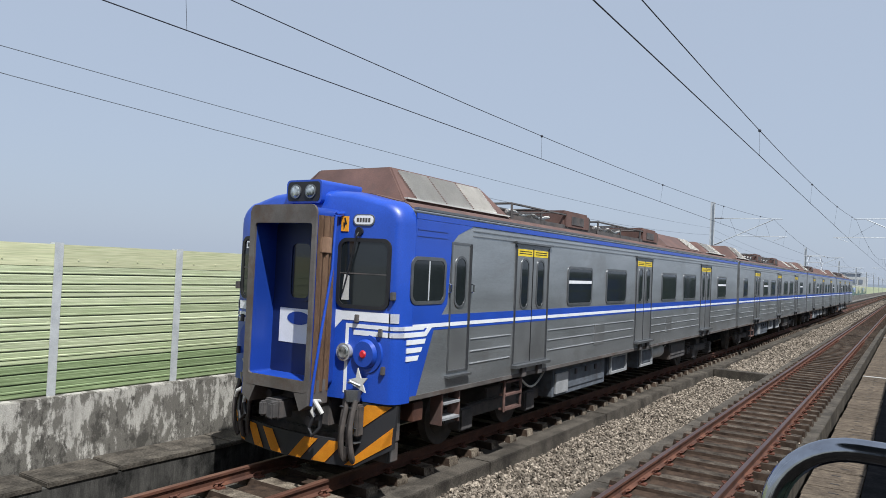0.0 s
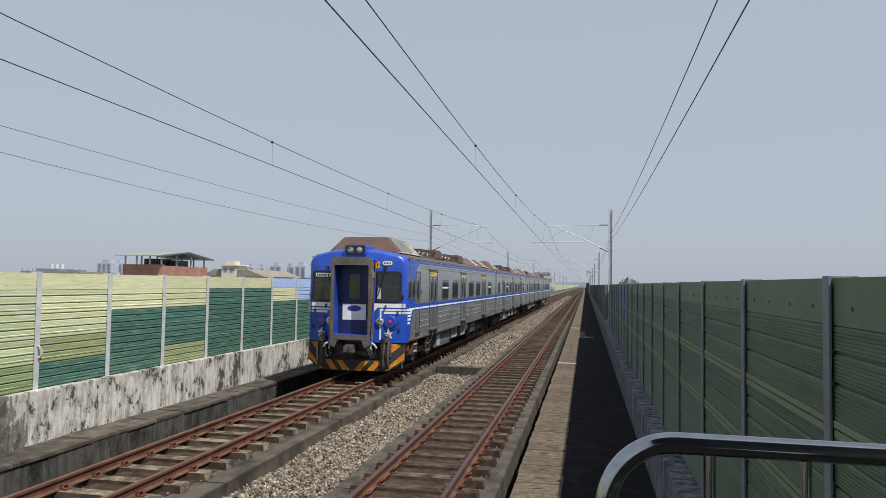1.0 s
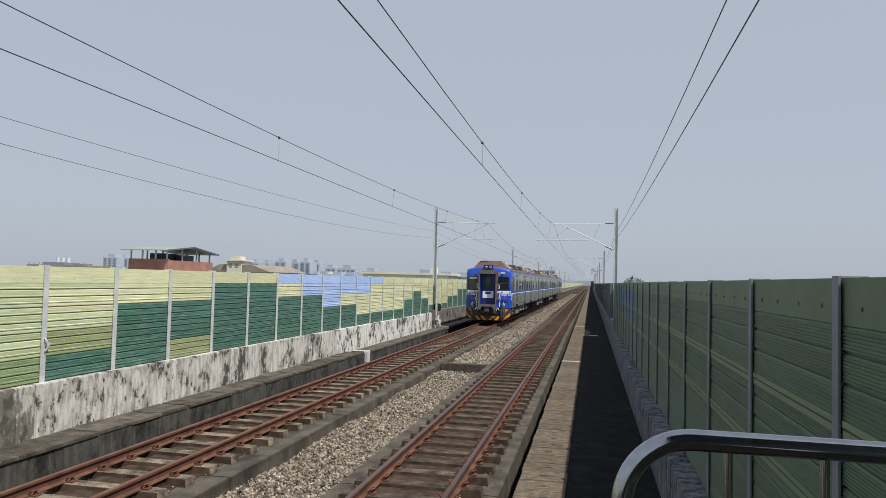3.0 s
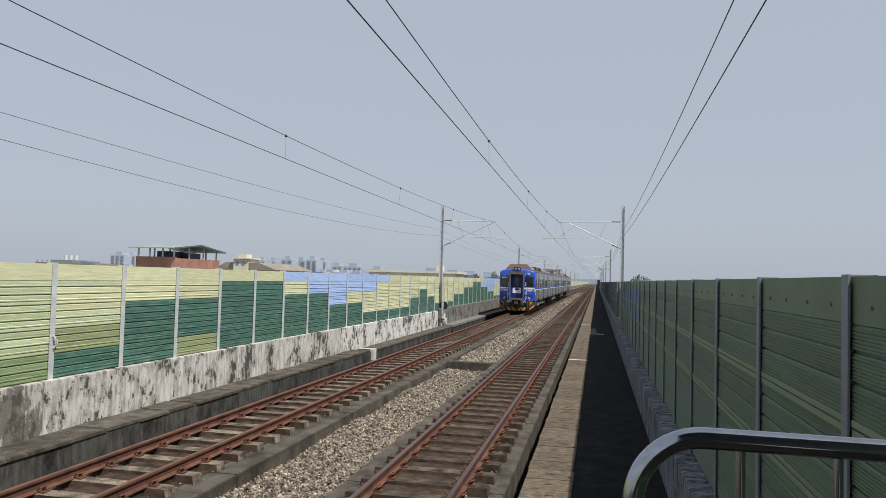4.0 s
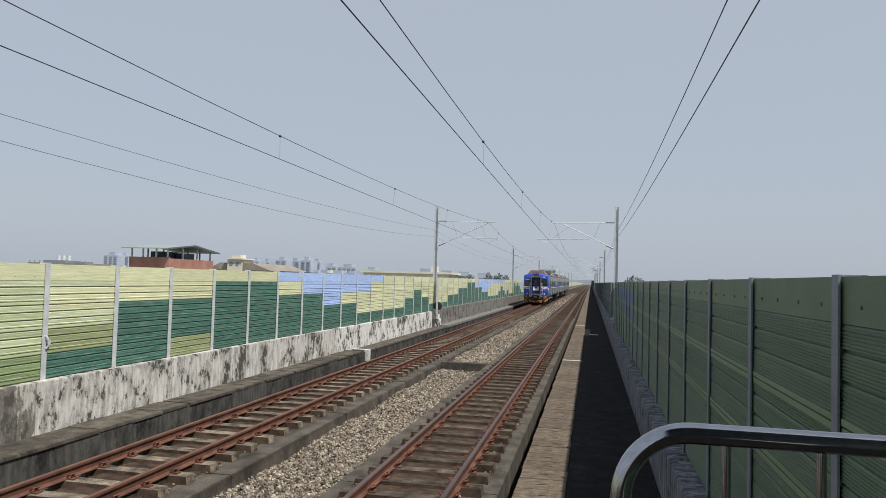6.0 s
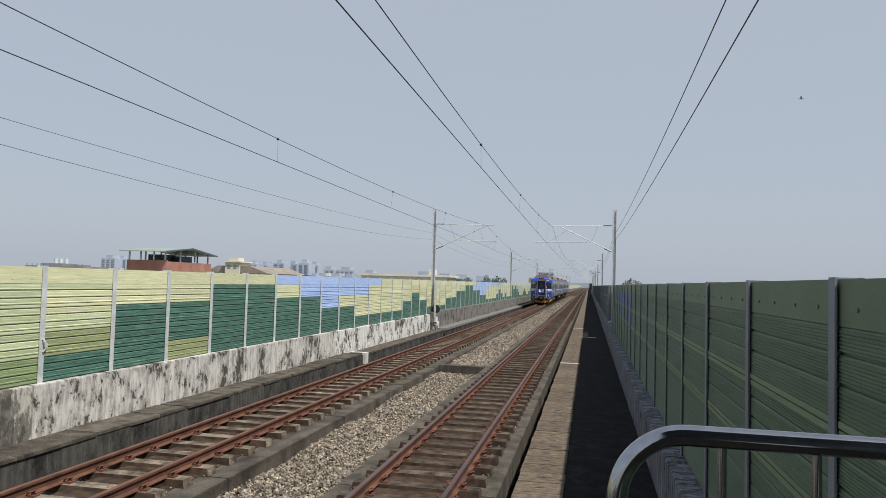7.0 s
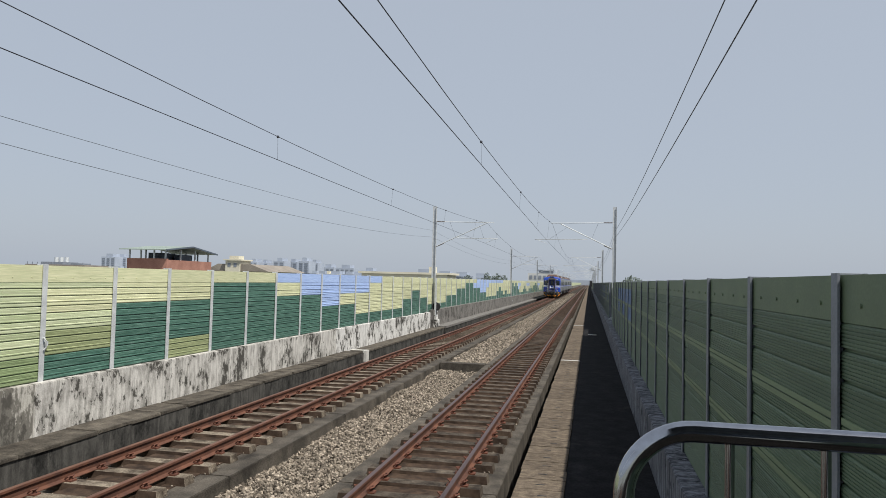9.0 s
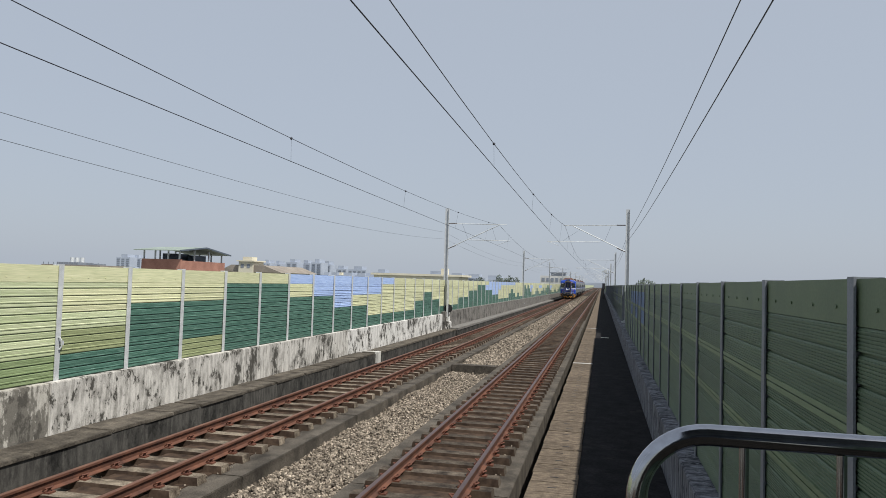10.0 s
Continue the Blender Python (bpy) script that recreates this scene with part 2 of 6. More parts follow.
M = dict(
    concrete=material("concrete", (0.112, 0.098, 0.081), (0.048, 0.042, 0.035), 0.9, scale=2.5, bump=0.8, fine=45, grit=0.9,
                      dirt=(0.026, 0.023, 0.020), dirt_scale=2.2, dirt_edge=(0.50, 0.72), dirt_stretch=(1, 0.7, 0.6)),
    parapet=stained("weathered_parapet", (0.66, 0.65, 0.625), (0.46, 0.45, 0.43), (0.31, 0.30, 0.28), (0.058, 0.055, 0.050), (0.48, 0.57), (0.527, 0.547)),
    parapet_grey=stained("limewashed_parapet", (0.56, 0.54, 0.505), (0.37, 0.355, 0.33), (0.255, 0.245, 0.225), (0.070, 0.066, 0.059), (0.46, 0.56), (0.532, 0.555)),
    parapet_far=stained("grey_parapet", (0.22, 0.21, 0.195), (0.15, 0.14, 0.13), (0.10, 0.095, 0.088), (0.045, 0.042, 0.038), (0.46, 0.60), (0.52, 0.60)),
    parapet_grimy=stained("grimy_parapet", (0.46, 0.44, 0.395), (0.31, 0.295, 0.265), (0.155, 0.145, 0.127), (0.080, 0.075, 0.066), (0.455, 0.49), (0.515, 0.555), 1.4, 1.3),
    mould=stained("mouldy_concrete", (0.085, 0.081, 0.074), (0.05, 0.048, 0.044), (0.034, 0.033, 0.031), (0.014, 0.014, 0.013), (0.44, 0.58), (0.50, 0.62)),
    # mottled concrete, nearly black: the right barrier's shadow is put into the colour
    barrier_shade=material("barrier_shade_concrete", (0.022, 0.0215, 0.023), (0.010, 0.010, 0.011), 0.95, scale=3, bump=0.7, fine=30, grit=0.9, spec=0.06,
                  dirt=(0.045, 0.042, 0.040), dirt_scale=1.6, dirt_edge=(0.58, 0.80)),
    ledge=material("ledge_cover", (0.112, 0.098, 0.080), (0.042, 0.037, 0.031), 0.92, scale=3.5, bump=0.9, fine=34, vary=0.22, grit=0.9),
    walk=material("walkway_cover", (0.150, 0.120, 0.088), (0.066, 0.051, 0.039), 0.92, scale=7, stretch=(1, 1.6, 1), bump=0.9, fine=45, vary=0.14, grit=0.9),
    sleeper=material("sleeper_concrete", (0.215, 0.180, 0.138), (0.045, 0.034, 0.026), 0.92, scale=5, bump=0.7, fine=40, vary=0.2, grit=0.9),
    sleeper_dark=material("oil_stained_sleeper", (0.110, 0.090, 0.070), (0.026, 0.020, 0.016), 0.92, scale=5, bump=0.7, fine=40, vary=0.3, grit=0.9),
    # rust brown, darkened further by the sides' shade put into it
    sleeper_side=material("rusty_shaded_sleeper", (0.090, 0.062, 0.045), (0.034, 0.023, 0.017), 0.95, scale=6, bump=0.4, fine=40, vary=0.2),
    seam=material("dark_door_seam", (0.030, 0.031, 0.034), rough=0.7, bump=0),
    rust=material("rusty_rail", (0.138, 0.056, 0.032), (0.062, 0.026, 0.017), 0.78, metal=0.1, scale=4, bump=0.3, fine=50),
    railtop=material("worn_rail_head", (0.180, 0.090, 0.060), (0.125, 0.058, 0.040), 0.55, metal=0.4, scale=3, bump=0.05),
    railgrey=material("polished_rail_head", (0.135, 0.092, 0.085), (0.10, 0.060, 0.052), 0.45, metal=0.6, scale=3, stretch=(1, 0.2, 1), bump=0.05),
    clip=material("rusty_clip", (0.16, 0.06, 0.035), (0.08, 0.03, 0.02), 0.8, metal=0.2, scale=20, bump=0.3),
    stone=material("ballast_stone", (0.295, 0.253, 0.203), (0.098, 0.080, 0.063), 0.9, scale=9, bump=0.4, fine=60, vary=0.7, island=True),
    # kept very dark so gaps between the stones look shaded
    stonebed=material("ballast_bed", (0.05, 0.039, 0.029), (0.018, 0.014, 0.011), 0.95, scale=18, bump=1.0, fine=28),
    grit=material("slab_grit", (0.074, 0.049, 0.034), (0.025, 0.017, 0.013), 0.95, scale=7, bump=0.8, fine=60),
    yellow=material("fence_cream_yellow", (0.61, 0.60, 0.39), (0.45, 0.475, 0.28), 0.55, scale=5, stretch=(1, 0.45, 14), bump=0.08, fine=6, grit=0.4, vary=0.10),
    lime=material("fence_pale_lime", (0.52, 0.55, 0.37), (0.375, 0.43, 0.245), 0.55, scale=5, stretch=(1, 0.45, 14), bump=0.08, fine=6, grit=0.4, vary=0.10),
    sage=material("fence_sage", (0.44, 0.475, 0.30), (0.29, 0.35, 0.185), 0.55, scale=5, stretch=(1, 0.45, 14), bump=0.08, fine=6, grit=0.4, vary=0.10),
    olive=material("fence_olive", (0.285, 0.315, 0.165), (0.165, 0.195, 0.095), 0.55, scale=5, stretch=(1, 0.45, 14), bump=0.08, fine=6, grit=0.4, vary=0.10),
    dark=material("fence_dark_green", (0.090, 0.185, 0.143), (0.020, 0.070, 0.050), 0.55, scale=5, stretch=(1, 0.45, 14), bump=0.08, fine=6, grit=0.4, vary=0.10,
                  dirt=(0.21, 0.31, 0.265), dirt_scale=3.5, dirt_edge=(0.57, 0.80), dirt_stretch=(1, 0.7, 8)),
    blue=material("fence_sky_blue", (0.38, 0.49, 0.74), (0.27, 0.38, 0.63), 0.55, scale=5, stretch=(1, 0.45, 14), bump=0.08, fine=6, grit=0.4, vary=0.10),
    meadow=material("fence_meadow_green", (0.25, 0.315, 0.165), (0.14, 0.19, 0.085), 0.55, scale=5, stretch=(1, 0.45, 14), bump=0.08, fine=6, grit=0.4, vary=0.10),
    ledge_pale=stained("pale_ledge_concrete", (0.185, 0.178, 0.168), (0.135, 0.13, 0.122), (0.15, 0.14, 0.13), (0.07, 0.065, 0.06), (0.48, 0.62), (0.55, 0.65)),
    rgreen=material("fence_moss_green", (0.115, 0.165, 0.10), (0.078, 0.12, 0.072), 0.6, scale=3, stretch=(1, 0.3, 6), bump=0.05, vary=0.08),
    rpale=material("fence_pale_moss", (0.19, 0.25, 0.145), (0.15, 0.20, 0.11), 0.6, scale=3, stretch=(1, 0.3, 6), bump=0.05, vary=0.06),
    rcap=material("fence_cap_green", (0.15, 0.20, 0.115), (0.115, 0.16, 0.09), 0.6, scale=3, bump=0.05, vary=0.06),
    rpost=material("barrier_post_grey", (0.23, 0.25, 0.28), (0.17, 0.185, 0.21), 0.55, metal=0.2, scale=4, bump=0.1),
    # mould stains over a darker blue-grey that holds the barrier's shade
    parapet_dark=stained("shaded_mouldy_parapet", (0.27, 0.28, 0.31), (0.17, 0.175, 0.195), (0.070, 0.072, 0.082), (0.022, 0.022, 0.024), (0.43, 0.60), (0.54, 0.60), 0.6, 0.5, 0.92),
    rblue=material("fence_deep_blue", (0.10, 0.17, 0.32), (0.07, 0.13, 0.25), 0.6, scale=3, stretch=(1, 0.3, 6), bump=0.05, vary=0.06),
    galv=material("galvanised_post", (0.62, 0.64, 0.64), (0.48, 0.50, 0.51), 0.5, metal=0.25, scale=5, bump=0.1),
    mast=material("mast_steel", (0.52, 0.54, 0.56), (0.40, 0.42, 0.44), 0.5, metal=0.15, scale=4, bump=0.1),
    wire=material("wire", (0.05, 0.053, 0.068), rough=0.6, metal=0.4, bump=0),
    thinwire=material("aluminium_wire", (0.16, 0.18, 0.21), rough=0.6, metal=0.3, bump=0),
    porcelain=material("brown_insulator", (0.13, 0.115, 0.115), rough=0.3, bump=0),
    black=material("black_rubber", (0.016, 0.016, 0.018), rough=0.6, bump=0.1),
    chrome=material("polished_steel_tube", (0.42, 0.43, 0.46), (0.36, 0.37, 0.40), 0.10, metal=1.0, scale=3, bump=0),
    tblue=material("train_blue_paint", (0.017, 0.070, 0.43), (0.014, 0.058, 0.36), 0.38, scale=2, bump=0.03, coat=0.25),
    # two darker blues: the gangway recess's shade is put into the paint
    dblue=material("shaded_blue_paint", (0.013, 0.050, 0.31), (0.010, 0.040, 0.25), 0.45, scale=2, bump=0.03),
    recess_shade_blue=material("recess_shade_paint", (0.006, 0.018, 0.095), (0.005, 0.013, 0.070), 0.5, scale=2, bump=0.03),
    steel=material("corrugated_stainless", (0.43, 0.445, 0.45), (0.33, 0.342, 0.345), 0.36, metal=0.75, scale=1.4, stretch=(1, 0.5, 3), bump=0.03, grit=0.35,
                   dirt=(0.25, 0.235, 0.215), dirt_scale=1.6, dirt_edge=(0.52, 0.80), dirt_stretch=(1, 0.5, 0.8)),
    doorsteel=material("door_stainless", (0.40, 0.405, 0.405), (0.30, 0.305, 0.305), 0.34, metal=0.75, scale=1.8, bump=0.03, grit=0.35),
    white=material("white_paint", (0.80, 0.81, 0.83), (0.70, 0.71, 0.73), 0.45, scale=4, bump=0.02),
    trim=material("bright_flute", (0.58, 0.59, 0.60), (0.46, 0.47, 0.48), 0.45, metal=0.5, scale=4, bump=0),
    roof=material("brown_roof", (0.140, 0.078, 0.063), (0.090, 0.050, 0.041), 0.8, scale=2.5, bump=0.2, dirt=(0.07, 0.052, 0.047), dirt_scale=2, dirt_edge=(0.50, 0.75)),
    mesh_grey=material("grey_louvre", (0.62, 0.61, 0.57), (0.48, 0.47, 0.44), 0.6, metal=0.2, scale=4, bump=0.1),
    rim=material("chrome_rim", (0.75, 0.75, 0.74), (0.65, 0.65, 0.64), 0.25, metal=0.6, scale=6, bump=0),
    # bright and dark patches: the reflector's glints are put into the colour
    reflector=material("glint_patched_reflector", (0.72, 0.76, 0.74), (0.05, 0.06, 0.06), 0.15, metal=0.6, scale=16, bump=0, coat=0.6),
    grille=material("pale_grille", (0.62, 0.61, 0.57), (0.48, 0.47, 0.44), 0.6, metal=0.2, scale=4, bump=0.1),
    bleached=material("bleached_grille", (0.82, 0.80, 0.74), (0.64, 0.62, 0.57), 0.7, scale=4, bump=0.1),
    hood=material("worn_steel_hood", (0.17, 0.155, 0.145), (0.10, 0.088, 0.08), 0.6, metal=0.3, scale=3, bump=0.2, dirt=(0.10, 0.065, 0.045), dirt_scale=2.5, dirt_edge=(0.5, 0.72)),
    canvas=material("brown_canvas", (0.30, 0.19, 0.125), (0.18, 0.11, 0.07), 0.9, scale=5, stretch=(1, 1, 0.3), bump=0.4),
    glass=material("dark_window_glass", (0.016, 0.020, 0.022), (0.012, 0.015, 0.017), 0.08, scale=2, bump=0, coat=0.4),
    frame=material("window_frame", (0.22, 0.225, 0.23), (0.16, 0.165, 0.17), 0.35, metal=0.7, scale=6, bump=0),
    orange=material("warning_orange", (0.88, 0.37, 0.018), (0.74, 0.29, 0.015), 0.55, scale=5, bump=0.05, dirt=(0.2, 0.09, 0.03), dirt_scale=4, dirt_edge=(0.6, 0.8)),
    gear=material("underframe_grime", (0.098, 0.092, 0.090), (0.045, 0.042, 0.041), 0.75, scale=6, bump=0.4, dirt=(0.095, 0.065, 0.050), dirt_scale=3, dirt_edge=(0.5, 0.75)),
    box=material("equipment_box_grey", (0.135, 0.152, 0.178), (0.07, 0.079, 0.092), 0.65, scale=4, bump=0.1, dirt=(0.065, 0.053, 0.045), dirt_scale=3, dirt_edge=(0.52, 0.75)),
    hose=material("hose_rubber", (0.10, 0.085, 0.075), (0.05, 0.043, 0.04), 0.65, scale=9, bump=0.3),
    yellowtag=material("yellow_sticker", (0.82, 0.60, 0.03), rough=0.5, bump=0),
    cream=material("cream_wall", (0.62, 0.59, 0.48), (0.50, 0.47, 0.38), 0.85, scale=0.4, bump=0.1),
    offwhite=material("offwhite_wall", (0.50, 0.50, 0.49), (0.42, 0.42, 0.41), 0.85, scale=0.4, bump=0.05),
    brick=material("brick_red_wall", (0.36, 0.19, 0.145), (0.26, 0.13, 0.10), 0.85, scale=1.0, bump=0.1, fine=12),
    roofgreen=material("pale_green_roofing", (0.24, 0.29, 0.25), (0.19, 0.23, 0.20), 0.6, scale=0.6, bump=0.05),
    tilebrown=material("brown_tile_roof", (0.25, 0.22, 0.185), (0.18, 0.155, 0.13), 0.8, scale=0.8, bump=0.1, fine=8),
    roofdark=material("dark_roofing", (0.09, 0.11, 0.14), (0.06, 0.075, 0.10), 0.6, scale=0.6, bump=0.05),
    # wall and window tones are lightened: aerial haze is put into the colour
    pale=material("hazed_tower_wall", (0.36, 0.40, 0.47), (0.30, 0.335, 0.40), 0.85, scale=0.05, bump=0),
    tower_dark=material("tower_window", (0.20, 0.225, 0.27), rough=0.3, bump=0),
    # ground tone is paled by the haze of distance, mixed into the base
    land=material("hazed_far_land", (0.24, 0.25, 0.23), (0.17, 0.18, 0.16), 0.95, scale=0.02, bump=0, fine=0.3),
    # foliage is greyed and lightened, distance haze included in its green
    leaf=material("leaf", (0.085, 0.110, 0.090), (0.055, 0.072, 0.060), 0.7, scale=3, bump=0),
    bark=material("bark", (0.12, 0.09, 0.065), rough=0.9, scale=6, bump=0.4),
    red=glow("red_lens", (0.55, 0.02, 0.03), 0.1),
    bird=material("bird_plumage", (0.34, 0.34, 0.35), rough=0.8, bump=0),
)


# ---- mesh helpers ----
def box(bm, x0, x1, y0, y1, z0, z1):
    v = [bm.verts.new((x, y, z)) for x in (x0, x1) for y in (y0, y1) for z in (z0, z1)]
    for f in ((0, 1, 3, 2), (4, 6, 7, 5), (0, 4, 5, 1), (2, 3, 7, 6), (0, 2, 6, 4), (1, 5, 7, 3)):
        bm.faces.new([v[i] for i in f])
    return v


def prism(bm, pts, at, d0, d1):
    """The outline pts, placed by at(a, b, d), swept from d0 to d1."""
    lo = [bm.verts.new(at(a, b, d0)) for a, b in pts]
    hi = [bm.verts.new(at(a, b, d1)) for a, b in pts]
    n = len(pts)
    bm.faces.new(lo)
    bm.faces.new(hi[::-1])
    for i in range(n):
        bm.faces.new((lo[i], hi[i], hi[(i + 1) % n], lo[(i + 1) % n]))


def ring(bm, outer, inner, at, d0, d1):
    """A flat frame between two outlines with as many points, swept from d0 to d1."""
    n = len(outer)
    vs = [[bm.verts.new(at(a, b, d)) for a, b in pts] for d in (d0, d1) for pts in (outer, inner)]
    o0, i0, o1, i1 = vs
    for i in range(n):
        j = (i + 1) % n
        bm.faces.new((o0[i], o0[j], i0[j], i0[i]))
        bm.faces.new((o1[i], i1[i], i1[j], o1[j]))
        bm.faces.new((o0[i], o1[i], o1[j], o0[j]))
        bm.faces.new((i0[i], i0[j], i1[j], i1[i]))


def rounded(a0, a1, b0, b1, r, n=5):
    pts = []
    for ca, cb, s in ((a1 - r, b1 - r, 0), (a0 + r, b1 - r, 90), (a0 + r, b0 + r, 180), (a1 - r, b0 + r, 270)):
        for i in range(n + 1):
            w = radians(s + 90 * i / n)
            pts.append((ca + r * math.cos(w), cb + r * math.sin(w)))
    return pts


def along_y(a, b, d):
    return (a, d, b)


def side_face(sign):
    return lambda a, b, d: (sign * d, a, b)


def tube(bm, pts, r, n=8):
    """A round bar along the points."""
    pts = [Vector(p) for p in pts]
    rings = []
    for i, p in enumerate(pts):
        d = (pts[min(i + 1, len(pts) - 1)] - pts[max(i - 1, 0)]).normalized()
        u = d.orthogonal().normalized() if i == 0 else (u - d * u.dot(d)).normalized()
        w = d.cross(u)
        rings.append([bm.verts.new(p + r * (math.cos(2 * math.pi * k / n) * u + math.sin(2 * math.pi * k / n) * w)) for k in range(n)])
    for a, b in zip(rings, rings[1:]):
        for k in range(n):
            bm.faces.new((a[k], a[(k + 1) % n], b[(k + 1) % n], b[k]))
    bm.faces.new(rings[0][::-1])
    bm.faces.new(rings[-1])


def disc(bm, c, r, axis, depth, n=16, r2=None):
    """A drum from c along axis, of radius r there and r2 at its end."""
    c, axis = Vector(c), Vector(axis).normalized()
    u = axis.orthogonal().normalized()
    w = axis.cross(u)
    r2 = r if r2 is None else r2
    ra = [bm.verts.new(c + r * (math.cos(2 * math.pi * k / n) * u + math.sin(2 * math.pi * k / n) * w)) for k in range(n)]
    rb = [bm.verts.new(c + axis * depth + r2 * (math.cos(2 * math.pi * k / n) * u + math.sin(2 * math.pi * k / n) * w)) for k in range(n)]
    for k in range(n):
        bm.faces.new((ra[k], ra[(k + 1) % n], rb[(k + 1) % n], rb[k]))
    bm.faces.new(ra[::-1])
    bm.faces.new(rb)


def mesh(name, bm, mat, smooth=False, bevel=0.0):
    if bevel:
        bmesh.ops.bevel(bm, geom=list(bm.edges), offset=bevel, segments=2, affect="EDGES", clamp_overlap=True)
    bmesh.ops.recalc_face_normals(bm, faces=bm.faces)
    me = bpy.data.meshes.new(name)
    bm.to_mesh(me)
    bm.free()
    me.materials.append(mat)
    if smooth:
        me.shade_smooth()
        me.set_sharp_from_angle(angle=radians(35))
    return me


def part(name, bm, mat, parent, label="", smooth=False, bevel=0.0):
    ob = new(name, mesh(name, bm, mat, smooth, bevel))
    ob.parent = parent
    return tagged(ob, label)


def thing(name, bm, mat, label, category, kind="", group="", smooth=False, bevel=0.0):
    return tagged(new(name, mesh(name, bm, mat, smooth, bevel)), label, category, group, kind)


def boxes(*bs):
    bm = bmesh.new()
    for b in bs:
        box(bm, *b)
    return bm


def piece(name, me, parent, loc=(0, 0, 0), rz=0.0):
    ob = new(name, me)
    ob.parent, ob.location = parent, loc
    if rz:
        ob.rotation_euler = (0, 0, rz)
    return ob


# ---- the plan, in metres: y along the line, z from the rail heads ----
LEFT, RIGHT = -6.324, -2.299      # track centres
HALF = 0.566                      # half the spacing of the rail heads
FENCE_L, FENCE_R = -9.95, 1.27    # faces of the noise barriers
POST_L, POST_R = 11.46, 4.0       # a post of each
FAR = 1300.0

# ---- large structure ----
bm = bmesh.new()
bmesh.ops.create_grid(bm, x_segments=40, y_segments=40, size=4000)
for v in bm.verts:
    v.co.z = -10.0
thing("ground", bm, M["land"], "flat farmland and town ground, haze put into its colour", "ground", "structure")

deck = thing("viaduct_deck", boxes((-10.3, 1.7, -12, FAR, -1.9, -0.95)), M["concrete"], "grey concrete viaduct deck under the tracks", "viaduct", "structure")


def slab(name, x0, x1, joint, label):
    ob = thing(name, boxes((x0 + 0.03, x1 - 0.03, -12, FAR, -0.95, -0.30)), M["concrete"], label, "track slab", "structure", bevel=0.0)
    blk = mesh("slab_block", boxes((x0, x1, 0.012, 4.988, -0.90, -0.268)), M["concrete"], bevel=0.012)
    for k in range(-2, 16):
        piece("slab_block", blk, ob, (0, 5 * k + joint, 0))
    part("far_slab", boxes((x0, x1, 80 + joint, FAR, -0.95, -0.268)), M["concrete"], ob)
    c = (x0 + x1) / 2
    part("grit_cover", boxes((c - 0.68, c + 0.68, -12, FAR, -0.268, -0.256), (c - 0.50, c + 0.50, -12, FAR, -0.256, -0.205)), M["grit"], ob, "brown rusty grit between the sleepers")
    return ob


slab_l = slab("track_slab_1", LEFT - 1.04, LEFT + 1.24, -0.37, "stained concrete track bed with a raised edge beside the ballast")
slab_r = slab("track_slab_2", RIGHT - 1.20, RIGHT + 1.10, -0.17, "stained concrete track bed with brown grit")

# the ballast trough between the tracks, crossed by a concrete beam
BEAM = 24.4
ballast = thing("ballast_bed", boxes((LEFT + 1.245, RIGHT - 1.205, -12, BEAM - 0.02, -0.95, -0.56), (LEFT + 1.245, RIGHT - 1.205, BEAM + 0.62, FAR, -0.95, -0.44)),
                M["stonebed"], "dark bed with the shade between ballast stones in its colour", "ballast", "structure")
thing("cross_beam", boxes((LEFT + 1.245, RIGHT - 1.205, BEAM, BEAM + 0.3, -0.95, -0.225), (LEFT + 1.245, RIGHT - 1.205, BEAM + 0.44, BEAM + 0.6, -0.95, -0.245)),
      M["concrete"], "concrete cross beam at the viaduct's expansion joint", "beam", "structure", bevel=0.012)

# left ledge (cable trough) and parapet
LEDGE = -0.35
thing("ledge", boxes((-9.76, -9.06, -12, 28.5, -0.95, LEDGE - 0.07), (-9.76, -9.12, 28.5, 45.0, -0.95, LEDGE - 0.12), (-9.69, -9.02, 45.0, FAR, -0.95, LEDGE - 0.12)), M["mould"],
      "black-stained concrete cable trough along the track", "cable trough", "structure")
thing("trough_end", boxes((-9.74, -9.04, 28.3, 28.52, -0.36, LEDGE + 0.014), (-9.10, -8.95, 28.15, 28.54, -0.80, LEDGE + 0.018)), M["mesh_grey"], "pale new concrete end of the trough", "trough end", "structure", bevel=0.01)
pl = thing("parapet_left", boxes((-10.2, -9.79, -12, 11.18, -1.9, 0.60)), M["parapet_grimy"],
           "grimy grey-brown concrete parapet with pale washed patches", "parapet", "structure", bevel=0.015)
thing("parapet_middle", boxes((-10.2, -9.79, 11.2, 26.79, -1.9, 0.60)), M["parapet_grey"],
      "weathered grey-white concrete parapet blotched with black mould", "parapet", "structure", bevel=0.015)
thing("parapet_white", boxes((-10.2, -9.79, 26.82, 43.9, -1.9, 0.60)), M["parapet"], "white-washed concrete parapet streaked with black mould", "parapet", "structure", bevel=0.015)
thing("parapet_beyond", boxes((-10.2, -9.70, 44.2, FAR, -1.9, 0.72)), M["parapet_far"],
      "grey stained concrete parapet beyond the mast", "parapet", "structure", bevel=0.015)

# right walkway and parapet
WALK = -0.27
thing("walkway", boxes((-1.0, 1.04, -12, FAR, -0.95, WALK - 0.06)), M["mould"], "dark concrete walkway beside the barrier", "walkway", "structure")
pr = thing("parapet_right", boxes((1.02, 1.6, -12, FAR, -1.9, 0.46)), M["parapet_dark"], "mould-stained parapet under the green barrier, shade in its blue-grey colour", "parapet", "structure", bevel=0.015)


